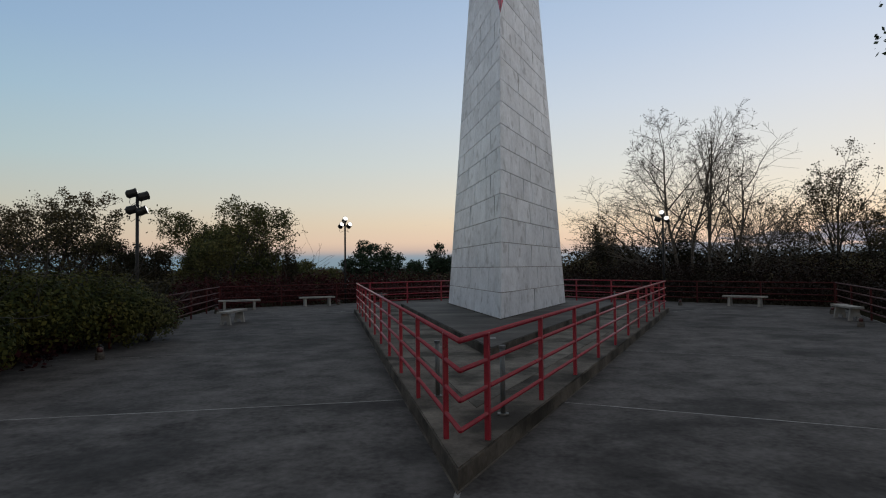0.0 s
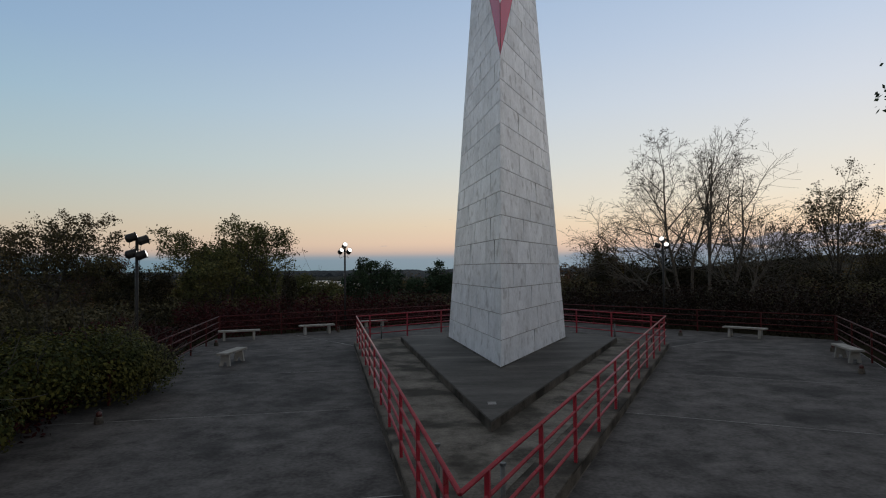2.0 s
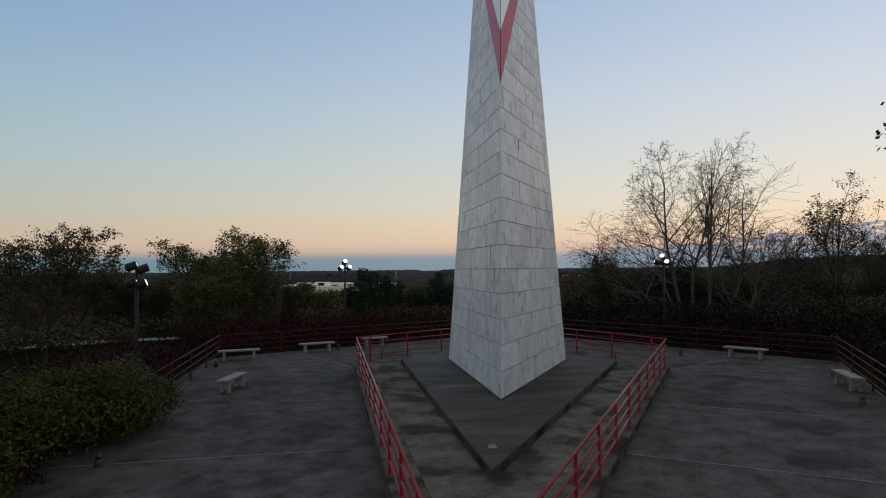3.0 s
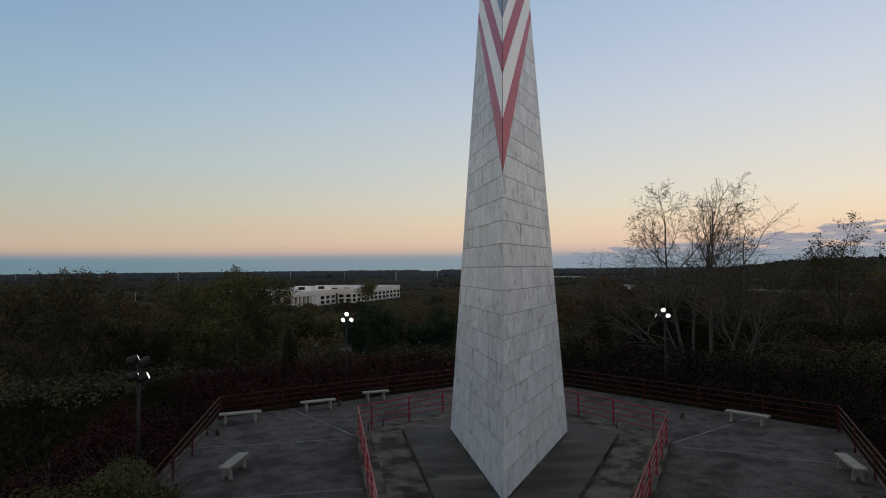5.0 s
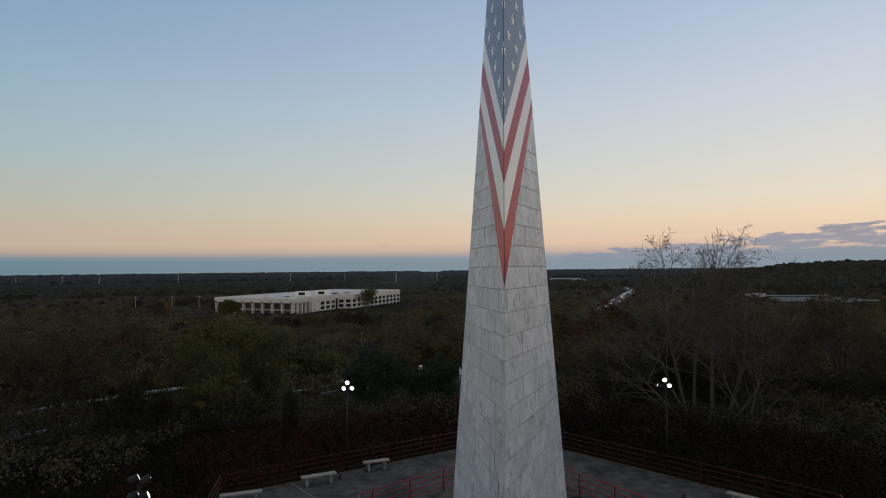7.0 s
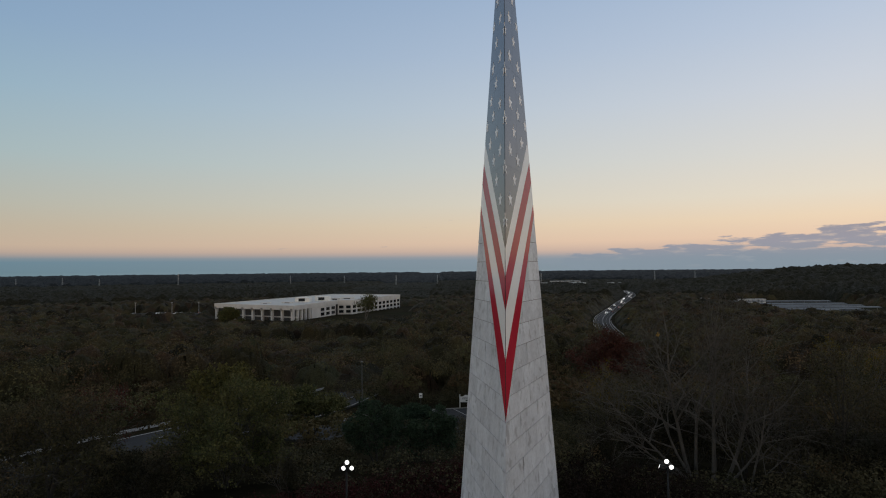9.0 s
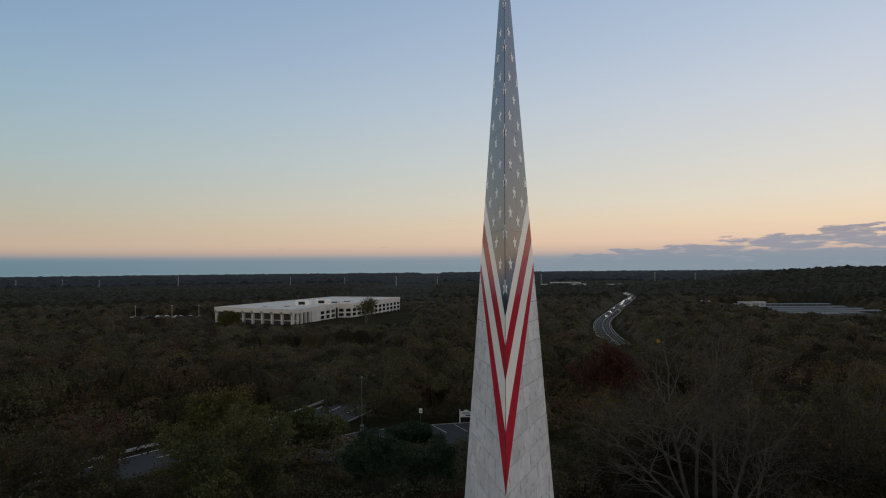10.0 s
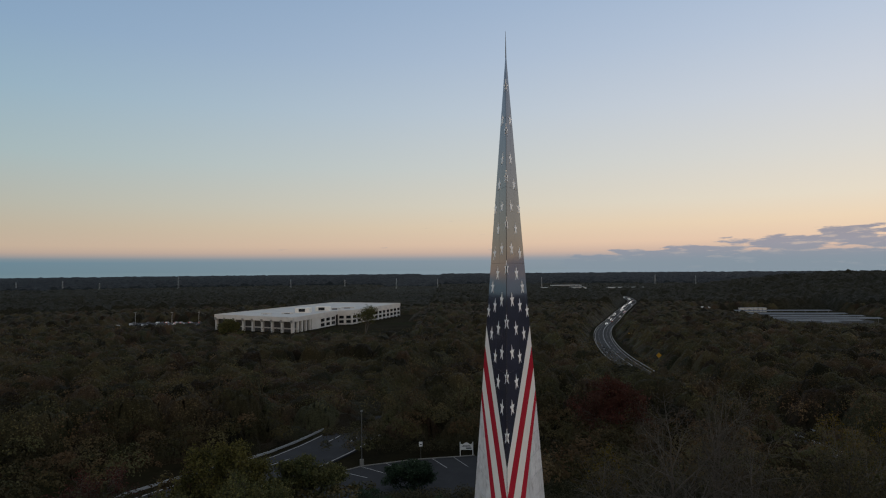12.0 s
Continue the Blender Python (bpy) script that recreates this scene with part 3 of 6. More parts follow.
# rows of stars: height at the front edge, fall per metre across, metres from the edge
STAR_ROWS = [(16.92, 0.3, (0.0,)), (17.93, 0.28, (0.58,)), (18.87, 0.28, (0.0, 1.1)), (19.82, 0.28, (0.6, 1.52)), (20.76, 0.28, (0.0, 1.08, 2.06)), (21.7, 0.27, (0.62, 1.58, 2.54)),
             (22.7, 0.16, (0.0, 1.18)), (22.28, 0.16, (1.92,)), (23.53, 0.15, (0.58, 1.62)), (24.36, 0.12, (0.0, 1.1)), (25.07, 0.0, (0.55, 1.5)), (26.16, 0.18, (0.0, 0.92)),
             (27.0, 0.08, (0.5,)), (28.04, 0.1, (0.0,)), (28.6, 0.08, (0.48,)), (29.9, 0.1, (0.0,))]
for b in ("left", "right"):
    for z, fall, offsets in STAR_ROWS:
        for offset in offsets:
            zs = z - fall * offset
            if offset < width_at(b, zs) - 0.1:
                star_on_face(b, offset, zs, 0.27 if z < 24 else 0.25)
monument.location = at(0, 0, BASE_Z)
for o in monument.children:
    o.matrix_parent_inverse = Matrix.Translation(-at(0, 0, BASE_Z))

# ---- red pipe railing round the plinth ----
def railing(name, label, lines, heights, spacing, radius, post_half, material, base_z, first=0.7, square=True, lean=0.0):
    top = thing(name, label, "railing")
    top.location = (*lines[0][0], base_z)
    for p, q in lines:
        p, q = Vector(p), Vector(q)
        d = (q - p).normalized()
        length = (q - p).length
        n = max(1, round((length - 2 * first) / spacing))
        for k in range(n + 1):
            c = p + d * (first + (length - 2 * first) * k / n)
            ang = math.atan2(d.y, d.x)
            if square:
                bm = box_bm(-post_half, -post_half, -0.02, post_half, post_half, heights[-1] + radius * 0.3, 0.006)
            else:
                bm = tube_bm([(0, 0, -0.3), (0, 0, heights[-1] + radius * 0.3)], post_half, 8)
            ob = part("post", bm, material, top)
            ob.matrix_world = pose(c.x, c.y, base_z, 0, 0, math.degrees(ang))
        for h in heights:
            part("rail", tube_bm([(p.x, p.y, base_z + h), (q.x, q.y, base_z + h)], radius if h < heights[-1] else radius * 1.12, 10), material, top, smooth=True)
    for o in top.children:
        w = o.matrix_world.copy()
        o.matrix_parent_inverse = Matrix.Translation((-lines[0][0][0], -lines[0][0][1], -base_z))
    return top


RAIL = kite(20.2, 6.436, 7.3)
railing("plinth_railing", "red painted steel pipe railing with four rails on the plinth kerb",
        [(RAIL[0], RAIL[1]), (RAIL[1], RAIL[2]), (RAIL[2], RAIL[3]), (RAIL[3], RAIL[0])], (0.26, 0.53, 0.80, 1.07), 2.06, 0.024, 0.027, RAIL_RED, 0.188)
FENCE = [at(-9.5, -11.8).xy, at(-13.9, 2.3).xy, at(0.1, 13.95).xy, at(14.1, 2.5).xy, at(8.2, -16.5).xy]
railing("boundary_railing", "faded red steel pipe railing along the edge of the plaza", list(zip(FENCE, FENCE[1:])), (0.26, 0.53, 0.80, 1.07), 3.2, 0.024, 0.03, OLD_RED, 0.0, 0.05)


def stub_post(x, y, h):
    t = thing("stub_post", "short grey steel post with a flat cap beside the railing", "post", "stub posts inside the railing", m=pose(x, y, 0.19))
    part("shaft", tube_bm([(0, 0, 0), (0, 0, h)], 0.032, 10), GREY_STEEL, t, smooth=True)
    part("cap", tube_bm([(0, 0, h), (0, 0, h + 0.03)], 0.042, 10), GREY_STEEL, t)
    part("foot_plate", tube_bm([(0, 0, 0), (0, 0, 0.015)], 0.07, 10), GREY_STEEL, t)


for x, y, h in ((-0.09, 8.27, 0.72), (0.69, 7.24, 0.78), (-2.75, 27.2, 0.6), (-3.3, 26.3, 0.6), (7.4, 26.4, 0.6), (8.5, 25.0, 0.6)):
    stub_post(x, y, h)


# ---- stone benches ----
def bench(x, y, turn, length, label):
    t = thing("stone_bench", label, "bench", "benches round the plaza", m=pose(x, y, 0, 0, 0, turn))
    part("seat", box_bm(-length / 2, -0.2, 0.40, length / 2, 0.2, 0.475, 0.012), STONE, t)
    for s in (-1, 1):
        x0 = s * (length / 2 - 0.28)
        side = [(-0.19, 0), (-0.08, 0), (-0.065, 0.13), (0.065, 0.13), (0.08, 0), (0.19, 0), (0.13, 0.405), (-0.13, 0.405)]
        bm = bmesh.new()
        near = [bm.verts.new((x0 - 0.055, y1, z1)) for y1, z1 in side]
        away = [bm.verts.new((x0 + 0.055, y1, z1)) for y1, z1 in side]
        bm.faces.new(near)
        bm.faces.new(away[::-1])
        for i in range(8):
            bm.faces.new((near[i], away[i], away[(i + 1) % 8], near[(i + 1) % 8]))
        bmesh.ops.recalc_face_normals(bm, faces=bm.faces[:])
        part("leg", bm, STONE, t)


bench(-9.68, 29.0, 20, 1.9, "pale weathered stone bench beside the boundary railing")
bench(-6.5, 31.45, 25, 1.8, "pale weathered stone bench beside the boundary railing")
bench(-3.8, 33.65, 22, 1.45, "whiter stone bench beside the boundary railing")
bench(-7.5, 21.75, 86, 1.75, "pale stone bench standing alone on the plaza")
bench(13.72, 27.82, -44, 1.85, "grey stone bench beside the boundary railing")
bench(13.82, 20.95, 76, 1.8, "grey stone bench beside the boundary railing corner")

# ---- plants ----
def leaf_cards(centres, normals, sizes, gen):
    """Loose diamond leaves at centres, facing roughly along normals."""
    n = len(centres)
    normals = normals / np.linalg.norm(normals, axis=1, keepdims=True)
    spin = gen.normal(size=(n, 3))
    a = np.cross(normals, spin)
    a /= np.linalg.norm(a, axis=1, keepdims=True) + 1e-9
    b = np.cross(normals, a)
    s = np.asarray(sizes).reshape(-1, 1) * np.ones((n, 1))
    w = s * gen.uniform(0.45, 0.8, (n, 1))
    return np.stack([centres - a * s, centres - b * w, centres + a * s, centres + b * w], axis=1)


def crowns(x, y, z, radius, tall, cards, size, gen, lobes=6, floor=-0.35):
    """Leaves of many round tree crowns: arrays of place, radius and height of the crown."""
    n = len(x)
    mid = np.stack([x, y, z], -1)
    d = gen.normal(size=(n, lobes, 3))
    d /= np.linalg.norm(d, axis=2, keepdims=True)
    d[:, :, 2] = np.abs(d[:, :, 2]) * 0.8 - 0.15
    ext = np.stack([radius, radius, tall], -1)
    lobe_mid = mid[:, None, :] + d * ext[:, None, :] * 0.55
    lobe_r = gen.uniform(0.42, 0.62, (n, lobes, 1)) * ext[:, None, :]
    pick = gen.integers(0, lobes, (n, cards))
    rows = np.arange(n)[:, None]
    v = gen.normal(size=(n, cards, 3))
    v /= np.linalg.norm(v, axis=2, keepdims=True)
    v[:, :, 2] = np.where(v[:, :, 2] < floor, -v[:, :, 2], v[:, :, 2])
    c = lobe_mid[rows, pick] + v * lobe_r[rows, pick] * gen.uniform(0.72, 1.06, (n, cards, 1))
    normal = v + gen.normal(size=v.shape) * 0.4 + np.array([0, 0, 0.35])
    s = gen.uniform(0.6, 1.3, (n, cards)) * size
    return leaf_cards(c.reshape(-1, 3), normal.reshape(-1, 3), s.reshape(-1), gen)


def dome_crowns(x, y, z, radius, tall, cards, size, gen, lobes=17):
    """Leaves of many tree crowns, each a dome of round clumps with shadowed clefts between them."""
    n = len(x)
    mid = np.stack([x, y, z], -1)
    k = np.arange(lobes)
    up = 1.0 - 0.84 * (k + 0.5) / lobes
    a = 2.39996 * k[None, :] + gen.uniform(0, 6.28, (n, 1)) + gen.normal(size=(n, lobes)) * 0.25
    flat = np.sqrt(np.maximum(1 - up ** 2, 0))
    d = np.stack([flat * np.cos(a), flat * np.sin(a), np.broadcast_to(up, (n, lobes)) + gen.normal(size=(n, lobes)) * 0.07], -1)
    ext = np.stack([radius, radius, tall], -1)
    lobe_mid = mid[:, None, :] + d * ext[:, None, :] * gen.uniform(0.6, 0.8, (n, lobes, 1))
    lobe_r = gen.uniform(0.22, 0.36, (n, lobes, 1)) * radius[:, None, None]
    pick = gen.integers(0, lobes, (n, cards))
    rows = np.arange(n)[:, None]
    v = gen.normal(size=(n, cards, 3))
    v /= np.linalg.norm(v, axis=2, keepdims=True)
    along = d[rows, pick]
    dot = np.sum(v * along, axis=2, keepdims=True)
    v = np.where(dot < -0.1, v - 2 * dot * along, v)
    v[:, :, 2] = np.where(v[:, :, 2] < -0.12, -v[:, :, 2], v[:, :, 2])
    c = lobe_mid[rows, pick] + v * lobe_r[rows, pick] * gen.uniform(0.8, 1.06, (n, cards, 1))
    normal = v + along * 0.3 + gen.normal(size=v.shape) * 0.28
    s = gen.uniform(0.6, 1.3, (n, cards)) * size
    return leaf_cards(c.reshape(-1, 3), normal.reshape(-1, 3), s.reshape(-1), gen)


def limbs(gen, start, way, length, radius, level, last, spread, rise, out, tips, twist=0.18, kids=(3, 5), thin=0.62):
    """Grow one limb and what springs from it; collects (points, radii) and the ends."""
    steps = 5 if level < 2 else 4
    p, d = np.array(start, float), np.array(way, float)
    pts, rs = [p.copy()], [radius]
    for k in range(steps):
        d = d + gen.normal(size=3) * twist + np.array([0, 0, rise])
        d /= np.linalg.norm(d)
        p = p + d * length / steps
        pts.append(p.copy())
        rs.append(max(radius * (1 - 0.62 * (k + 1) / steps), 0.008))
    out.append((pts, rs, level))
    if level == last:
        tips.append((pts[-1], d))
        tips.append((pts[-3], d))
        return
    for k in range(int(gen.integers(kids[0], kids[1] + 1))):
        f = gen.uniform(0.35, 1.0)
        i = min(int(f * steps), steps - 1)
        at_p = pts[i] + (pts[i + 1] - pts[i]) * (f * steps - i)
        side = np.cross(d, gen.normal(size=3))
        side /= np.linalg.norm(side)
        angle = np.radians(gen.uniform(*spread))
        nd = d * np.cos(angle) + side * np.sin(angle)
        limbs(gen, at_p, nd, length * gen.uniform(thin - 0.1, thin + 0.12), rs[i] * gen.uniform(0.5, 0.68), level + 1, last, spread, rise, out, tips, twist, kids, thin)
    tips.append((pts[-1], d))


def limb_mesh(name, out, material, parent):
    verts, faces = [], []
    for pts, rs, level in out:
        sides = 8 if level == 0 else (5 if level == 1 else 3)
        base = len(verts)
        for i, p in enumerate(pts):
            d = pts[min(i + 1, len(pts) - 1)] - pts[max(i - 1, 0)]
            d = d / (np.linalg.norm(d) + 1e-9)
            a = np.cross(d, (0.31, 0.17, 0.93) if abs(d[2]) < 0.9 else (1.0, 0.1, 0))
            a /= np.linalg.norm(a)
            b = np.cross(d, a)
            for k in range(sides):
                t = 2 * math.pi * k / sides
                verts.append(p + rs[i] * (math.cos(t) * a + math.sin(t) * b))
        for i in range(len(pts) - 1):
            for k in range(sides):
                q = base + i * sides
                faces.append((q + k, q + (k + 1) % sides, q + sides + (k + 1) % sides, q + sides + k))
    return link_mesh(name, verts, faces, material, parent, smooth=True)


def tree(name, label, x, y, height, seed, trunks=1, lean=0.12, radius=0.16, levels=3, spread=(22, 50), rise=0.05, bark=DARK_BARK, leaves=None,
         per_tip=10, leaf=0.12, cloud=0.5, kids=(3, 5), thin=0.62, group="", direction=None, first=0.5, width=None):
    gen = np.random.default_rng(seed)
    z = float(land(x, y)) - 0.15
    t = thing(name, label, "tree", group, m=pose(x, y, z))
    out, tips = [], []
    for k in range(trunks):
        a = gen.uniform(0, 2 * math.pi)
        way = np.array([math.cos(a) * lean, math.sin(a) * lean, 1.0]) if direction is None else np.array([*direction, 1.0]) + gen.normal(size=3) * 0.1
        off = np.array([math.cos(a), math.sin(a), 0]) * (0.25 if trunks > 1 else 0.0)
        limbs(gen, off, way / np.linalg.norm(way), height * first * gen.uniform(0.9, 1.1), radius * gen.uniform(0.8, 1.1), 0, levels, spread, rise, out, tips, kids=kids, thin=thin)
    top = max(p[2] for pts, _, _ in out for p in pts)
    wide = np.percentile([max(abs(p[0]), abs(p[1])) for pts, _, _ in out for p in pts], 97)
    flat = height / top if width is None else width / 2 / wide
    scale = np.array([flat, flat, height / top])
    out = [([p * scale for p in pts], [r * height / top for r in rs], lv) for pts, rs, lv in out]
    limb_mesh("trunk", [o for o in out if o[2] == 0], bark, t)
    limb_mesh("branchwork", [o for o in out if o[2] > 0], bark, t)
    if leaves is not None and per_tip:
        ends = np.array([p * scale for p, _ in tips])
        c = np.repeat(ends, per_tip, axis=0) + gen.normal(size=(len(ends) * per_tip, 3)) * cloud
        n = gen.normal(size=c.shape) + np.array([0, 0, 0.6])
        quads_mesh("crown", leaf_cards(c, n, gen.uniform(0.6, 1.3, len(c)) * leaf, gen), leaves, t)
    return t


def shrub(name, label, x, y, z, radius, tall, seed, material, cards=2500, size=0.07, lobes=12, stems=7, category="shrub", group=""):
    gen = np.random.default_rng(seed)
    t = thing(name, label, category, group, m=pose(x, y, z))
    out, tips = [], []
    for k in range(stems):
        a = gen.uniform(0, 2 * math.pi)
        limbs(gen, (0.1 * math.cos(a), 0.1 * math.sin(a), 0), (math.cos(a) * 0.5, math.sin(a) * 0.5, 1), tall * 0.9, 0.03, 1, 2, (20, 45), 0.03, out, tips)
    limb_mesh("branchwork", out, DARK_BARK, t)
    one = np.array([0.0])
    q = crowns(one, one, one + tall * 0.42, one + radius, one + tall * 0.62, cards, size, gen, lobes, -0.9)
    q[:, :, 2] = np.maximum(q[:, :, 2], 0.03)
    quads_mesh("foliage", q, material, t)
    return t


def bough(gen, p, d, length, radius, level, last, angle, lift, counts, out, ends):
    """A limb that tapers and wanders, with side limbs all along it, longer towards its foot."""
    steps = (8, 6, 4, 2, 2)[level]
    p, d = np.array(p, float), np.array(d, float)
    pts, rs, ways = [p.copy()], [radius], [d.copy()]
    for k in range(steps):
        d = d + gen.normal(size=3) * (0.07 + 0.035 * level)
        d[2] += lift
        d /= np.linalg.norm(d)
        p = p + d * length / steps
        pts.append(p.copy())
        ways.append(d.copy())
        rs.append(max(radius * (1 - 0.75 * (k + 1) / steps), 0.0085))
    out.append((pts, rs, level))
    if level == last:
        ends.extend((pts[-1], pts[1]))
        return
    first = 0.3 if level == 0 else 0.16
    phase = gen.uniform(0, 2 * math.pi)
    for k in range(counts[level]):
        f = first + (1 - first) * (k + gen.uniform(0.1, 0.95)) / counts[level]
        i = min(int(f * steps), steps - 1)
        root = pts[i] + (pts[i + 1] - pts[i]) * (f * steps - i)
        a = phase + 2.4 * k + gen.normal() * 0.3
        side = np.cross(ways[i], (0.2, 0.97, 0.1))
        side /= np.linalg.norm(side)
        other = np.cross(ways[i], side)
        turn = np.radians(gen.uniform(*angle)) * (1.1 - 0.3 * f)
        way = ways[i] * np.cos(turn) + (side * math.cos(a) + other * math.sin(a)) * np.sin(turn)
        bough(gen, root, way, length * (0.68 - 0.4 * f) * gen.uniform(0.75, 1.25), max(rs[i] * 0.64, 0.01), level + 1, last, angle, lift, counts, out, ends)


def grown(name, label, x, y, tall, wide, stems, seed, angle=(25, 50), lift=0.03, counts=(9, 7, 5, 4), last=3, bark=DARK_BARK, twigs=None, leaves=None, per_end=8, leaf=0.08, cloud=0.2, share=1.0, group=""):
    """A tree of a given height and spread from its stems: (foot across, foot back, lean across, lean back, length, radius)."""
    gen = np.random.default_rng(seed)
    t = thing(name, label, "tree", group, m=pose(x, y, float(land(x, y)) - 0.15))
    out, ends = [], []
    for fx, fy, lx, ly, length, radius in stems:
        way = np.array([lx, ly, 1.0])
        bough(gen, (fx, fy, 0), way / np.linalg.norm(way), length, radius, 0, last, angle, lift, counts, out, ends)
    every = np.array([p for pts, _, _ in out for p in pts])
    low, high = np.percentile(every[:, 0], (1, 99))
    scale = np.array([wide / (high - low), wide / (high - low), tall / every[:, 2].max()])
    out = [([p * scale for p in pts], rs, level) for pts, rs, level in out]
    ends = [p * scale for p in ends]
    limb_mesh("trunk", [o for o in out if o[2] == 0], bark, t)
    limb_mesh("branchwork", [o for o in out if o[2] in (1, 2)], bark, t)
    limb_mesh("twigwork", [o for o in out if o[2] > 2], twigs or bark, t)["kind"] = "stuff"
    if leaves is not None:
        ends = np.array(ends)
        ends = ends[ends[:, 2] > 0.6]
        if share < 1.0:
            ends = ends[gen.uniform(size=len(ends)) < share]
        c = np.repeat(ends, per_end, axis=0) + gen.normal(size=(len(ends) * per_end, 3)) * cloud * np.array([1, 1, 0.6])
        n = gen.normal(size=c.shape) * 0.7 + np.array([0, 0, 0.6])
        quads_mesh("crown", leaf_cards(c, n, gen.uniform(0.6, 1.3, len(c)) * leaf, gen), leaves, t)
    return t


# the clump of nearly bare trees beyond the plaza
grown("bare_locust_tree", "tall nearly bare grey tree with a few last leaves", 19.0, 47.0, 15.0, 10.6, [(-0.3, 0, -0.2, 0.0, 14.6, 0.17), (0.3, 0.2, -0.04, 0.05, 14.2, 0.15)], 41, (34, 64), 0.012, (11, 7, 5, 3), 4, BARK, TWIG_BARK, LEAF_DARK, 2, 0.05, 0.08, 0.4)
grown("bare_locust_tree", "bare grey tree with long limbs sweeping low to one side", 18.4, 46.6, 9.4, 9.4, [(0, 0, -0.95, 0.0, 11.4, 0.12), (0.3, 0, -0.55, 0.1, 11.2, 0.12), (-0.3, 0.2, -0.75, -0.2, 8.0, 0.09)], 44, (32, 62), 0.02, (9, 6, 5, 4), 3, BARK, TWIG_BARK, LEAF_DARK, 2, 0.05, 0.08, 0.25)
grown("bare_locust_tree", "tall slender bare grey tree with upswept twigs", 20.2, 46.4, 14.9, 5.6, [(0, 0, 0.05, 0.0, 14.8, 0.15), (0.4, 0.2, 0.16, 0.1, 13.4, 0.12)], 43, (30, 58), 0.015, (8, 5, 4, 3), 4, BARK, TWIG_BARK, LEAF_OAK, 2, 0.05, 0.1, 0.05)
grown("bare_locust_tree", "bare grey tree leaning outwards with spreading limbs", 20.9, 46.0, 13.2, 9.8, [(0, 0, 0.34, 0.0, 14.2, 0.15), (0.4, 0, 0.62, 0.0, 10.0, 0.11), (0.1, -0.3, 0.5, -0.3, 8.0, 0.09)], 47, (32, 62), 0.012, (10, 6, 5, 4), 3, BARK, TWIG_BARK)
grown("bare_locust_tree", "small bare grey tree with thin crooked limbs", 21.6, 43.6, 8.0, 7.0, [(0, 0, 0.25, 0.0, 7.4, 0.08), (-0.5, 0, -0.3, 0.0, 6.8, 0.08), (0.3, 0, 0.7, 0, 6.0, 0.06)], 45, (28, 55), 0.02, (8, 6, 4, 4), 3, BARK, TWIG_BARK)

# trees that stand against the sky round the knoll
grown("oak_tree", "dark broad leafy tree with open layered crown below the knoll", -26.4, 41.0, 9.0, 10.6, [(-0.2, 0, -0.55, 0, 8.8, 0.16), (0, 0, 0.03, 0.1, 9.3, 0.18), (0.2, 0, 0.5, 0, 8.0, 0.15), (0, 0.3, -0.2, 0.3, 8.8, 0.14)], 11, (34, 68), 0.0, (9, 7, 5), 3, DARK_BARK, None, LEAF_OAK, 7, 0.085, 0.17)
grown("oak_tree", "dark broad leafy tree with an uneven crown", -33.5, 43.0, 8.2, 8.4, [(-0.2, 0, -0.4, 0, 7.4, 0.16), (0.2, 0, 0.3, 0, 8.2, 0.16)], 13, (34, 68), 0.0, (9, 7, 5), 3, DARK_BARK, None, LEAF_OAK, 8, 0.09, 0.2)
grown("oak_tree", "small dark flat-topped tree beside the floodlight mast", -20.2, 40.0, 4.4, 5.0, [(0, 0, -0.25, 0, 4.1, 0.09), (0, 0, 0.35, 0, 4.0, 0.09)], 12, (45, 78), 0.0, (9, 6, 5), 3, DARK_BARK, None, LEAF_DARK, 9, 0.07, 0.15)
grown("cherry_tree", "dense olive green tree with many stems and a ragged spreading top", -16.3, 46.0, 8.5, 8.8, [(0, 0, 0.0, 0, 8.3, 0.12), (-0.3, 0, -0.3, 0, 7.6, 0.1), (0.3, 0, 0.32, 0, 7.4, 0.1), (-0.4, 0.2, -0.5, 0, 4.4, 0.09), (0.4, 0.2, 0.5, 0, 4.4, 0.09), (0, -0.3, 0.1, -0.4, 6.0, 0.09)], 21, (20, 44), 0.04, (9, 7, 5), 3, DARK_BARK, None, LEAF_GREY, 7, 0.085, 0.2)
grown("pine_tree", "dark green bushy pine with layered boughs below the knoll", -5.7, 51.5, 5.4, 4.9, [(0, 0, 0.0, 0, 5.6, 0.11), (-0.2, 0, -0.5, 0, 5.0, 0.09), (0.2, 0, 0.45, 0, 5.0, 0.09)], 31, (48, 82), 0.0, (10, 6, 5), 3, DARK_BARK, None, LEAF_PINE, 8, 0.08, 0.13)
grown("pine_tree", "dark green bushy pine with layered boughs below the knoll", -0.9, 52.0, 5.0, 4.0, [(0, 0, 0.0, 0, 5.1, 0.11), (-0.2, 0, -0.4, 0, 4.4, 0.09), (0.2, 0, 0.4, 0, 4.4, 0.09)], 32, (48, 82), 0.0, (10, 6, 5), 3, DARK_BARK, None, LEAF_PINE, 8, 0.08, 0.13)
for tx, ty, tall, seed in ((25.4, 46.5, 9.2, 51), (23.4, 48.0, 8.2, 52), (27.4, 47.0, 8.0, 60), (11.6, 47.0, 6.4, 61)):
    grown("thin_leaved_tree", "slim dark tree with sparse turning leaves", tx, ty, tall, tall * 0.45, [(0, 0, -0.1, 0, tall, 0.08), (0.2, 0, 0.2, 0, tall * 0.85, 0.07)], seed, (24, 52), 0.02, (8, 6, 4), 3, DARK_BARK, TWIG_BARK, LEAF_OAK, 3, 0.07, 0.16, 0.7)
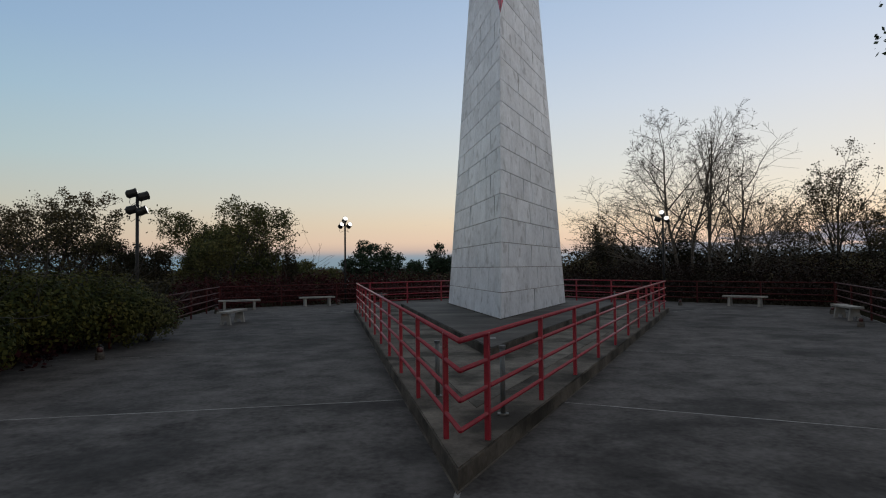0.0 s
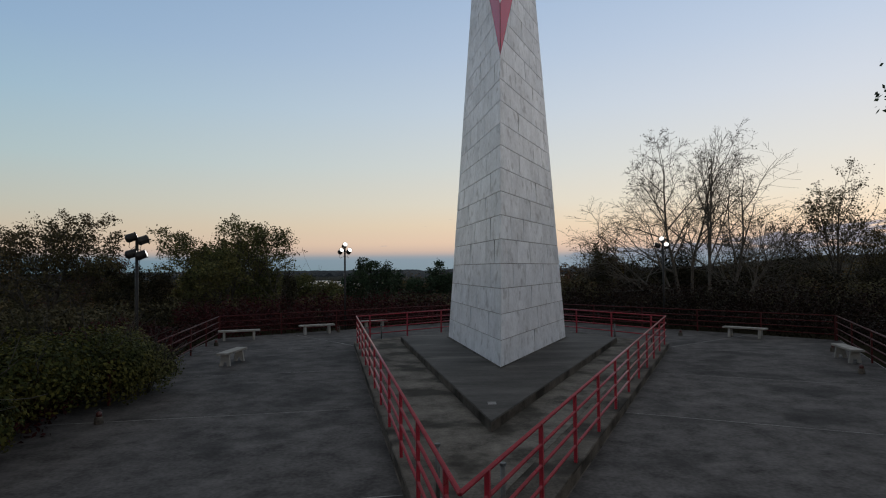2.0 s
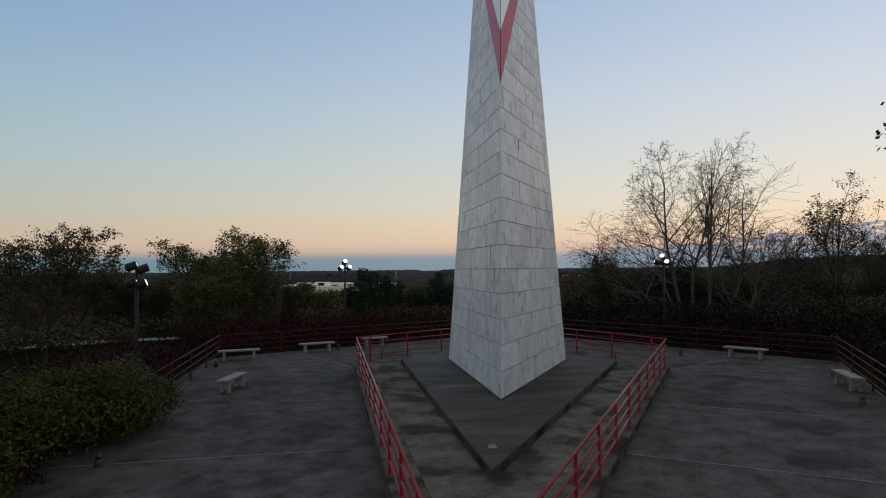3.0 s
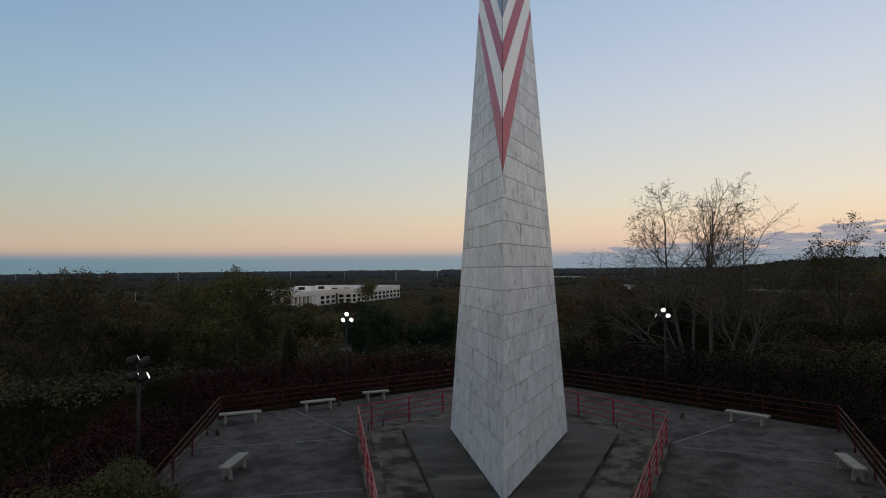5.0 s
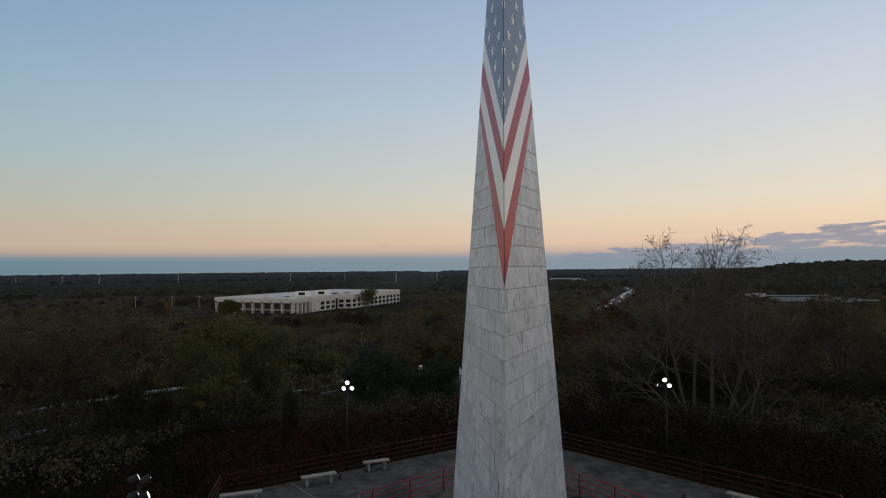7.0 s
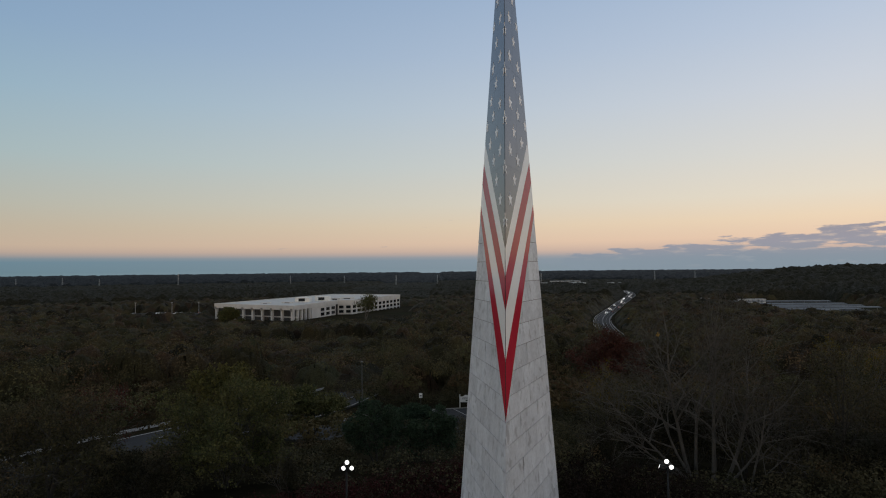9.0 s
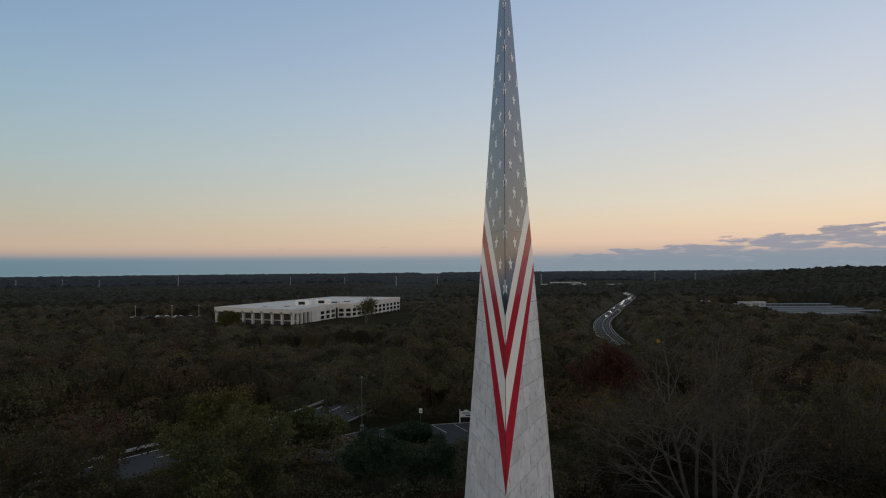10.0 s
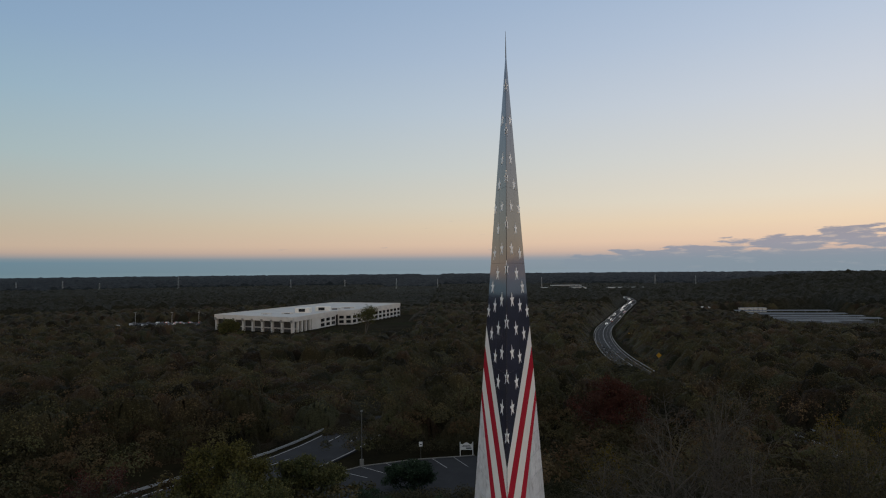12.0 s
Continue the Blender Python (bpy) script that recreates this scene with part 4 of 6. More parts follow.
grown("locust_tree", "open crowned tree with thin yellowing leaves", 29.6, 45.5, 12.6, 6.0, [(0, 0, -0.1, 0, 12.4, 0.14), (0.2, 0, 0.12, 0, 11.6, 0.12)], 53, (26, 54), 0.01, (10, 6, 5), 3, DARK_BARK, TWIG_BARK, LEAF_OAK, 4, 0.075, 0.18)
grown("locust_tree", "open crowned tree with thin yellowing leaves", 33.0, 46.0, 9.6, 5.0, [(0, 0, -0.2, 0, 9.6, 0.12), (0.2, 0, 0.2, 0, 9.4, 0.1)], 54, (26, 54), 0.01, (10, 6, 5), 3, DARK_BARK, TWIG_BARK, LEAF_OAK, 4, 0.075, 0.18)
tree("dark_pine_tree", "dark pine whose crown overhangs the plaza edge", 11.9, 14.7, 9.5, 55, 1, 0.02, 0.12, 3, (40, 75), 0.0, DARK_BARK, LEAF_PINE, 24, 0.07, 0.2, first=0.85, width=5.4)
grown("yellow_tree", "small tree with bright yellow autumn leaves", 14.6, 56.0, 9.0, 4.2, [(0, 0, -0.1, 0, 8.6, 0.1), (0, 0, 0.25, 0, 7.4, 0.08)], 56, (26, 54), 0.02, (8, 6, 4), 3, BARK, None, LEAF_YELLOW, 3, 0.09, 0.2, 0.4)
grown("rust_tree", "rust red autumn tree in the valley behind bare trees", 27.0, 98.0, 13.0, 11.0, [(0, 0, -0.3, 0, 11.5, 0.15), (0, 0, 0.3, 0, 11.5, 0.15), (0, 0, 0, 0.2, 12.5, 0.15)], 57, (26, 56), 0.02, (9, 6, 5), 3, BARK, None, LEAF_RUST, 9, 0.16, 0.35)
grown("yellow_tree", "tree with scattered yellow leaves among darker woods", 41.0, 62.0, 12.6, 8.0, [(0, 0, -0.2, 0, 11.5, 0.13), (0, 0, 0.25, 0, 10.5, 0.13)], 58, (26, 56), 0.02, (9, 6, 5), 3, BARK, None, LEAF_YELLOW, 4, 0.09, 0.25, 0.45)
grown("rust_tree", "rust red autumn tree on the slope below the knoll", -32.0, 56.0, 8.4, 7.0, [(0, 0, -0.3, 0, 7.6, 0.12), (0, 0, 0.25, 0, 8.0, 0.12)], 59, (26, 56), 0.02, (9, 6, 5), 3, BARK, None, LEAF_RUST, 6, 0.09, 0.25, 0.6)
grown("cherry_tree", "broad yellow-green tree on the slope below the knoll", -21.0, 60.0, 9.4, 9.5, [(0, 0, -0.35, 0, 9.0, 0.12), (0, 0, 0.3, 0, 9.0, 0.12), (0, 0, 0.0, -0.2, 9.6, 0.13), (0, 0, -0.7, 0.0, 7.0, 0.1), (0, 0, 0.65, 0.0, 7.0, 0.1)], 66, (22, 48), 0.03, (9, 7, 5), 3, DARK_BARK, None, LEAF_OLIVE, 8, 0.115, 0.26)
grown("cherry_tree", "olive green tree on the slope below the knoll", -14.5, 66.0, 6.2, 7.5, [(0, 0, -0.4, 0, 6.4, 0.1), (0, 0, 0.4, 0, 6.4, 0.1), (0, 0, 0, 0, 6.6, 0.1)], 67, (22, 48), 0.03, (9, 6, 5), 3, DARK_BARK, None, LEAF_GREY, 8, 0.12, 0.26)
grown("pine_tree", "low round dark green pine beside the parking lot", -4.6, 84.0, 4.4, 6.0, [(0, 0, -0.4, 0, 4.2, 0.1), (0, 0, 0.5, 0, 4.2, 0.1), (0, 0, 0, 0, 4.6, 0.1)], 36, (40, 75), 0.0, (9, 6, 5), 3, DARK_BARK, None, LEAF_PINE, 10, 0.12, 0.24)
grown("elm_tree", "tall thin-leaved tree in front of the office building", -52.5, 412.0, 19.0, 12.0, [(0, 0, -0.16, 0, 17.0, 0.4), (0, 0, 0.16, 0, 17.5, 0.4)], 68, (24, 50), 0.03, (10, 6, 4), 3, BARK, None, LEAF_GREY, 4, 0.36, 0.9)
grown("elm_tree", "round leafy tree in front of the office colonnade", -138.0, 395.0, 12.5, 13.0, [(0, 0, -0.4, 0, 9.0, 0.3), (0, 0, 0.4, 0, 9.0, 0.3), (0, 0, 0, 0, 10.5, 0.3)], 69, (30, 60), 0.02, (9, 6, 4), 3, BARK, None, LEAF_GREY, 8, 0.5, 0.8)

# shrubs at the plaza's edge
shrub("arching_shrub", "large dense yellow-green shrub spilling over the plaza edge", -9.0, 12.3, -0.1, 2.0, 2.25, 61, LEAF_SHRUB, 15000, 0.05, 19)
shrub("arching_shrub", "large dense yellow-green shrub spilling over the plaza edge", -9.3, 15.2, -0.1, 1.9, 2.2, 62, LEAF_SHRUB, 13000, 0.05, 18)
shrub("arching_shrub", "dark green shrub growing through the boundary railing", -9.15, 17.7, -0.1, 1.2, 1.95, 63, LEAF_GREY, 9000, 0.045, 16)
shrub("arching_shrub", "dense yellow-green shrub beside the plaza edge", -11.8, 13.5, -0.2, 2.2, 2.6, 64, LEAF_SHRUB, 10000, 0.05, 18)
shrub("arching_shrub", "dense yellow-green shrub beside the plaza edge", -8.6, 9.7, -0.1, 1.7, 1.9, 65, LEAF_SHRUB, 9000, 0.048, 17)

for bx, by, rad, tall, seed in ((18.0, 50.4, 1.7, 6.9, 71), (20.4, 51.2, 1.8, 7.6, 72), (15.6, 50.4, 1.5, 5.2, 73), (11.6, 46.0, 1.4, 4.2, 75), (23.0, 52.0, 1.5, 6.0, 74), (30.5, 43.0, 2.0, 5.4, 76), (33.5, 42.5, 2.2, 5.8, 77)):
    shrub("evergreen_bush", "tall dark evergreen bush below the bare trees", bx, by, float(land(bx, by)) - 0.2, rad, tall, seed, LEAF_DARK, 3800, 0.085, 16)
shrub("juniper", "narrow dark juniper behind the boundary railing", -10.0, 40.0, float(land(-10.0, 40.0)) - 0.2, 0.65, 4.2, 78, LEAF_DARK, 3600, 0.06, 14)

shrub("arching_shrub", "dark green shrub growing through the boundary railing", -8.2, 16.7, -0.1, 1.1, 1.55, 79, LEAF_GREY, 7000, 0.045, 16)

# barberry hedge outside the boundary railing
HEDGE = [at(-9.3, -15.8).xy, at(-15.4, 2.6).xy, at(0.1, 15.6).xy, at(15.6, 2.8).xy, at(9.6, -16.0).xy]
# near-black browns: the hedge's deep shade is put into the leaf colour
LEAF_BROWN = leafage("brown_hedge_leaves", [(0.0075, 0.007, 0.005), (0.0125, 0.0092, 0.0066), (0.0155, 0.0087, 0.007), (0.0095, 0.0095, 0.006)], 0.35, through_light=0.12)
hedge_gen = np.random.default_rng(7)
for (p, q), tone, deep, low, climb in zip(zip(HEDGE, HEDGE[1:]), ("red", "red", "brown", "brown"), (4, 7, 8, 5), (0.4, 0.5, 0.62, 0.6), (0.1, 0.15, 0.24, 0.2)):
    length = (q - p).length
    steps = int(length / 0.55)
    along = (q - p).normalized()
    outwards = Vector((along.y, -along.x))
    if outwards.dot((p + q) / 2 - CENTRE) < 0:
        outwards = -outwards
    hx, hy, hr, ht = [], [], [], []
    for k in range(steps):
        for row in range(deep):
            c = p + along * (k + hedge_gen.uniform(0, 1)) * length / steps + outwards * (row * 0.95 + hedge_gen.uniform(-0.3, 0.3))
            hx.append(c.x), hy.append(c.y), hr.append(hedge_gen.uniform(0.35, 0.75)), ht.append(hedge_gen.uniform(low, low + 0.36) + climb * min(row, 4))
    hx, hy, hr, ht = map(np.array, (hx, hy, hr, ht))
    hz = land(hx, hy) + ht * 0.6 + 0.1
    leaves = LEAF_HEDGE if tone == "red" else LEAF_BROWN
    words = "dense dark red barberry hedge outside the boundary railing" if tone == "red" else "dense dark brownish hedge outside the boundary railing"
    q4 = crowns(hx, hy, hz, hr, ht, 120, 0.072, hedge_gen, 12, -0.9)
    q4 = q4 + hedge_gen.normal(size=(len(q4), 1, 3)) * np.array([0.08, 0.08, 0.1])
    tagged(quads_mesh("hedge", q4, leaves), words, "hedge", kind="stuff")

# ---- roads and parking below the knoll ----
ASPHALT = surface("worn_asphalt", (0.018, 0.0195, 0.0235), (0.034, 0.0365, 0.042), 0.15, 6, 0.85, 0.2, ior=1.25)
LINE_PAINT = surface("worn_road_paint", (0.26, 0.26, 0.27), (0.45, 0.45, 0.45), 1, 20, 0.7, 0.05)
STEEL_RAIL = surface("galvanised_guard_rail", (0.3, 0.31, 0.33), (0.5, 0.52, 0.54), 2, 20, 0.45, 0.05, metal=0.5)
GRASS = surface("dull_grass", (0.008, 0.0095, 0.0042), (0.017, 0.018, 0.008), 0.3, 20, 0.95, 0.4, depth=0.05, ior=1.06)


def smooth_line(points, step=6.0):
    """Catmull-Rom line through flat points."""
    pts = [Vector(p) for p in points]
    pts = [pts[0] * 2 - pts[1]] + pts + [pts[-1] * 2 - pts[-2]]
    out = []
    for a, b, c, d in zip(pts, pts[1:], pts[2:], pts[3:]):
        n = max(2, int((c - b).length / step))
        for k in range(n):
            t = k / n
            out.append(0.5 * ((2 * b) + (c - a) * t + (2 * a - 5 * b + 4 * c - d) * t * t + (3 * b - a - 3 * c + d) * t ** 3))
    out.append(pts[-2])
    return out


def ribbon(name, line, left, right, lift, material, parent, thick=0.5, dash=None):
    verts, faces = [], []
    for i, p in enumerate(line):
        d = (line[min(i + 1, len(line) - 1)] - line[max(i - 1, 0)]).normalized()
        s = Vector((d.y, -d.x))
        z = float(land(p.x, p.y)) + lift
        for o, h in ((left, 0), (right, 0), (right, -thick), (left, -thick)):
            q = p + s * o
            verts.append((q.x, q.y, z + h))
    for i in range(len(line) - 1):
        if dash and i % dash:
            continue
        a, b = 4 * i, 4 * i + 4
        for k in range(4):
            faces.append((a + k, b + k, b + (k + 1) % 4, a + (k + 1) % 4))
        faces += [(a, a + 1, a + 2, a + 3), (b + 3, b + 2, b + 1, b)]
    return link_mesh(name, verts, faces, material, parent)


def road(name, label, points, half, lanes, rails=(), dash=3):
    line = smooth_line(points, 5.0)
    t = thing(name, label, "road", kind="structure")
    ribbon("carriageway", line, -half, half, 0.3, ASPHALT, t)
    for side in (-half + 0.4, half - 0.4):
        ribbon("edge_line", line, side - 0.09, side + 0.09, 0.312, LINE_PAINT, t, 0.01)
    for o in lanes:
        ribbon("lane_line", line, o - 0.08, o + 0.08, 0.312, LINE_PAINT, t, 0.01, dash)
    for o in rails:
        ribbon("guard_rail", line, o - 0.05, o + 0.05, 1.05, STEEL_RAIL, t, 0.35)
    return line


ROAD_LEFT = [(-46.5, 40), (-38, 62), (-31, 79), (-25.6, 92), (-20, 104), (-13, 128), (-6, 165), (-2, 192), (2.8, 218), (15.3, 240), (36, 262), (66, 268)]
HIGHWAY = [(63, 96), (62, 112), (65, 140), (67.5, 172), (68.4, 207), (72.5, 243), (80.3, 296), (94, 362), (113, 430), (139, 504), (180, 620), (220, 728), (256, 833), (290, 1000)]
left_line = road("road_access", "grey four-lane road with pale edge lines and guard rail", ROAD_LEFT, 5.4, (-1.8, 1.8), (-5.9,))
east_line = road("road_highway", "grey divided highway curving between woods", HIGHWAY, 4.8, (-2.4, 0.0, 2.4), (-5.2, 0.3, 5.2))

LOT = [(-21.5, 82.0), (-9.0, 77.0), (9.0, 80.0), (12.0, 96.0), (4.8, 99.2), (-5.1, 97.2), (-12.7, 94.2), (-18.0, 89.6)]
lot = thing("parking_lot", "small grey asphalt parking lot with faded bay lines", "parking lot", kind="structure")
LOT_Z = -7.15
part("tarmac", prism_bm(LOT, LOT_Z - 1.6, LOT_Z), ASPHALT, lot)
for (ax, ay), (bx, by) in zip(LOT[4:], LOT[5:]):
    d = Vector((bx - ax, by - ay))
    s = Vector((d.y, -d.x)).normalized() * -0.14
    part("kerb", prism_bm([(ax, ay), (bx, by), (bx - s.x, by - s.y), (ax - s.x, ay - s.y)][::-1], LOT_Z - 0.2, LOT_Z + 0.12), STONE, lot)
rim = smooth_line([Vector(LOT[4]), Vector(LOT[5]), Vector(LOT[6]), Vector(LOT[7])], 2.75)
for p, q in zip(rim[1:], rim[2:]):
    d = (q - p).normalized()
    s = Vector((-d.y, d.x))
    s = s if s.y < 0 else -s
    e = p + s * 5.0 - d * 1.2
    w = d * 0.055
    part("bay_line", prism_bm([(p.x - w.x, p.y - w.y), (p.x + w.x, p.y + w.y), (e.x + w.x, e.y + w.y), (e.x - w.x, e.y - w.y)][::-1], LOT_Z, LOT_Z + 0.006), LINE_PAINT, lot)
lawn = thing("lawn", "dull grass slope beyond the hedge", "lawn", kind="structure")
patch_x, patch_y = np.meshgrid(np.linspace(-30, -15, 12), np.linspace(12, 30, 12))
link_mesh("turf", np.stack([patch_x, patch_y, land(patch_x, patch_y) + 0.06], -1).reshape(-1, 3), [(i * 12 + j, i * 12 + j + 1, i * 12 + j + 13, i * 12 + j + 12) for i in range(11) for j in range(11)], GRASS, lawn, smooth=True)

blade_gen = np.random.default_rng(29)
bx, by = blade_gen.uniform(-34, -11.5, 20000), blade_gen.uniform(10, 40, 20000)
rough_grass = (np.hypot(bx - 2.6, by - 18.0) > 15.5) & (bx < -9.0 - (by - 8) * 0.16)
bx, by = bx[rough_grass], by[rough_grass]
tuft = np.stack([bx, by, land(bx, by) + 0.16], -1)
tagged(quads_mesh("rough_grass", leaf_cards(tuft, blade_gen.normal(size=tuft.shape) * np.array([1, 1, 0.15]), blade_gen.uniform(0.12, 0.24, len(bx)), blade_gen), LEAF_DARK), "dark rough grass on the slope outside the hedge", "grass", kind="stuff")

WHITE_PAINT = surface("white_painted_board", (0.55, 0.55, 0.53), (0.72, 0.72, 0.70), 1, 20, 0.6, 0.05)
DARK_PAINT = surface("dark_green_lettering", (0.02, 0.03, 0.03), (0.04, 0.05, 0.05), 2, 20, 0.6, 0.0)
park_sign = thing("park_sign", "white wooden park sign on two posts with a scalloped top", "sign", m=pose(3.55, 99.9, float(land(3.55, 99.9))))
for s in (-1, 1):
    part("post", box_bm(s * 1.02 - 0.07, -0.07, -0.4, s * 1.02 + 0.07, 0.07, 2.2, 0.02), WHITE_PAINT, park_sign)
board = bmesh.new()
top_edge = [(0.93 * math.sin(k * math.pi / 20), 1.85 + 0.28 * max(0, math.cos(k * math.pi / 9)) ** 1.5 + (0.06 if abs(k) in (7, 8) else 0)) for k in range(-10, 11)]
front = [board.verts.new((x, -0.03, z)) for x, z in [(0.95, 0.95), (-0.95, 0.95)] + top_edge]
rear_side = [board.verts.new((v.co.x, 0.03, v.co.z)) for v in front]
board.faces.new(front)
board.faces.new(rear_side[::-1])
for k in range(len(front)):
    board.faces.new((front[k], rear_side[k], rear_side[(k + 1) % len(front)], front[(k + 1) % len(front)]))
bmesh.ops.recalc_face_normals(board, faces=board.faces[:])
part("board", board, WHITE_PAINT, park_sign)
for x0, x1, z0 in ((-0.6, 0.6, 1.62), (-0.7, 0.7, 1.45), (-0.1, 0.8, 1.12)):
    part("lettering_bar", box_bm(x0, -0.042, z0, x1, -0.032, z0 + (0.07 if z0 > 1.2 else 0.2)), DARK_PAINT, park_sign, "dark unreadable lettering")
notice = thing("notice_sign", "small white notice sign on a thin post", "sign", m=pose(-3.75, 97.6, float(land(-3.75, 97.6))))
part("post", tube_bm([(0, 0, -0.3), (0, 0, 2.9)], 0.03, 8), GREY_STEEL, notice)
part("plate", box_bm(-0.27, -0.05, 2.2, 0.27, -0.03, 2.95, 0.01), WHITE_PAINT, notice)
part("lettering_bar", box_bm(-0.16, -0.056, 2.45, 0.16, -0.052, 2.6), DARK_PAINT, notice, "dark unreadable lettering")
pole = thing("lot_light_pole", "tall slim grey light pole beside the parking lot", "street lamp", m=pose(-12.75, 95.2, float(land(-12.75, 95.2))))
part("base", tube_bm([(0, 0, -0.3), (0, 0, 1.0)], 0.32, 12), STONE, pole, "round concrete base")
part("mast", tube_bm([(0, 0, 0.9), (0, 0, 8.4)], [0.08, 0.05], 8), GREY_STEEL, pole)
part("lamp_head", box_bm(-0.16, -0.5, 8.3, 0.16, 0.12, 8.45, 0.03), GREY_STEEL, pole)

# ---- office building among the trees ----
GREY_STONE = surface("grey_weathered_concrete", (0.16, 0.16, 0.16), (0.26, 0.26, 0.25), 0.5, 4, 0.8, 0.1)
PRECAST = surface("pale_precast_concrete", (0.40, 0.395, 0.39), (0.56, 0.55, 0.53), 0.12, 3, 0.7, 0.1, stains=((0.32, 0.32, 0.31), 0.25, 0.55, 0.5))
ROOFING = surface("pale_roof_membrane", (0.36, 0.37, 0.38), (0.48, 0.49, 0.50), 0.08, 2, 0.8, 0.05)
DARK_GLASS = surface("dark_window_glass", (0.008, 0.009, 0.011), (0.016, 0.018, 0.02), 1, 10, 0.08, 0.0)
# wall behind the columns; the recess's shade is in its colour
SHADE_WALL = surface("shade_toned_wall", (0.03, 0.03, 0.032), (0.06, 0.06, 0.062), 0.5, 5, 0.7, 0.1)
office = thing("office_building", "long low three-storey pale concrete office building with colonnade", "building")
TOP, EAVE, GROUND_Z = -8.8, -12.0, -22.8
PLAN = [Vector(p) for p in ((-171.1, 457.4), (-103.1, 419.6), (-84.8, 490.6), (-73.7, 492.6), (-42.2, 593.0), (-112.2, 620.0))]


def wall_frame(p, q):
    d = (q - p).normalized()
    return lambda s, o, z: Vector((p.x + d.x * s + d.y * o, p.y + d.y * s - d.x * o, z)), (q - p).length


def wall_box(f, s0, o0, z0, s1, o1, z1):
    bm = bmesh.new()
    v = [bm.verts.new(f(s, o, z)) for z in (z0, z1) for s, o in ((s0, o0), (s1, o0), (s1, o1), (s0, o1))]
    for idx in ((0, 1, 2, 3), (4, 5, 6, 7), (0, 1, 5, 4), (1, 2, 6, 5), (2, 3, 7, 6), (3, 0, 4, 7)):
        bm.faces.new([v[i] for i in idx])
    bmesh.ops.recalc_face_normals(bm, faces=bm.faces[:])
    return bm


part("roof", prism_bm(PLAN, TOP - 1.0, TOP - 0.55), ROOFING, office, "pale flat roof")
inner = [p + (Vector((-104, 508)) - p).normalized() * 5.0 for p in PLAN]
part("inner_wall", prism_bm(inner, GROUND_Z, TOP - 1.0), SHADE_WALL, office, "recessed ground floor wall coloured dark as if in shade")
for p, q in zip(PLAN, PLAN[1:] + PLAN[:1]):
    f, length = wall_frame(p, q)
    part("fascia", wall_box(f, 0, -0.5, EAVE, length, 0.35, TOP), PRECAST, office, "deep pale concrete fascia")


def office_windows(p, q, s0, s1, columns, solid=True):
    f, length = wall_frame(p, q)
    if solid:
        part("wall", wall_box(f, s0, -1.0, GROUND_Z, s1, 0.0, EAVE), PRECAST, office)
    wide = (s1 - s0) / columns
    for row in range(3):
        for c in range(columns):
            a, z = s0 + (c + 0.18) * wide, EAVE - 3.5 - 3.55 * row
            w = part("window", wall_box(f, a, -0.1, z, a + wide * 0.64, 0.06, z + 2.3), DARK_GLASS, office, "dark recessed window")
            part("sill", wall_box(f, a - 0.15, 0.0, z - 0.28, a + wide * 0.64 + 0.15, 0.45, z), PRECAST, w)


f, length = wall_frame(PLAN[0], PLAN[1])
part("floor_band", wall_box(f, 0.5, -4.9, EAVE - 5.6, length - 0.5, -3.6, EAVE - 4.8), PRECAST, office, "pale floor band behind the columns")
for k in range(9):
    s = 1.4 + (length - 2.8) * k / 8
    part("column", wall_box(f, s - 0.75, -1.6, GROUND_Z, s + 0.75, 0.1, EAVE), PRECAST, office)
    for side in (-0.55, 0.55):
        part("bracket", wall_box(f, s + side - 0.35, 0.3, EAVE - 0.9, s + side + 0.35, 0.75, EAVE + 1.1), GREY_STONE, office, "grey bracket under the fascia")
part("terrace_wall", wall_box(f, -9.0, 1.5, GROUND_Z, 2.0, 2.3, GROUND_Z + 2.6), PRECAST, office, "pale low terrace wall")
f, length = wall_frame(PLAN[1], PLAN[2])
for k in range(5):
    s = 1.0 + 6.0 * k
    part("column", wall_box(f, s - 0.85, -1.6, GROUND_Z, s + 0.85, 0.1, EAVE), PRECAST, office)
part("wall", wall_box(f, 27.5, -1.0, GROUND_Z, 41.0, 0.0, EAVE), PRECAST, office, "blank pale concrete wall")
office_windows(PLAN[1], PLAN[2], 41.0, length - 4.0, 3)
office_windows(PLAN[2], PLAN[3], 0.0, (PLAN[3] - PLAN[2]).length, 2)
f, length = wall_frame(PLAN[3], PLAN[4])
office_windows(PLAN[3], PLAN[4], 0.0, length, 12)
part("terrace_wall", wall_box(f, length * 0.25, 3.0, GROUND_Z - 1.0, length + 4.0, 3.8, GROUND_Z + 1.2), PRECAST, office, "pale low terrace wall")
for x, y, w, d, h in ((-109.3, 477.3, 11, 9, 3.9), (-97.3, 493.3, 11, 9, 3.9), (-90.3, 511.3, 9, 5, 1.8), (-134.3, 463.3, 7, 5, 1.1), (-118.3, 465.3, 9, 4, 1.3), (-82.3, 525.3, 12, 4, 1.5)):
    hut = part("roof_plant", box_bm(x - w / 2, y - d / 2, TOP - 0.9, x + w / 2, y + d / 2, TOP - 0.9 + h, 0.05), WHITE_PAINT if h > 3 else PRECAST, office, "white rooftop plant room")
    part("louvre", box_bm(x - w * 0.25, y - d / 2 - 0.1, TOP + 0.2 + (0 if h > 3 else -0.8), x + w * 0.2, y - d / 2 - 0.02, TOP - 0.9 + h - 0.5), DARK_GLASS, hut)

# ---- solar carports, sheds and roofs in the distance ----
PANEL = surface("pale_solar_panel", (0.06, 0.072, 0.09), (0.10, 0.116, 0.135), 0.1, 2, 0.55, 0.0, ior=1.2)
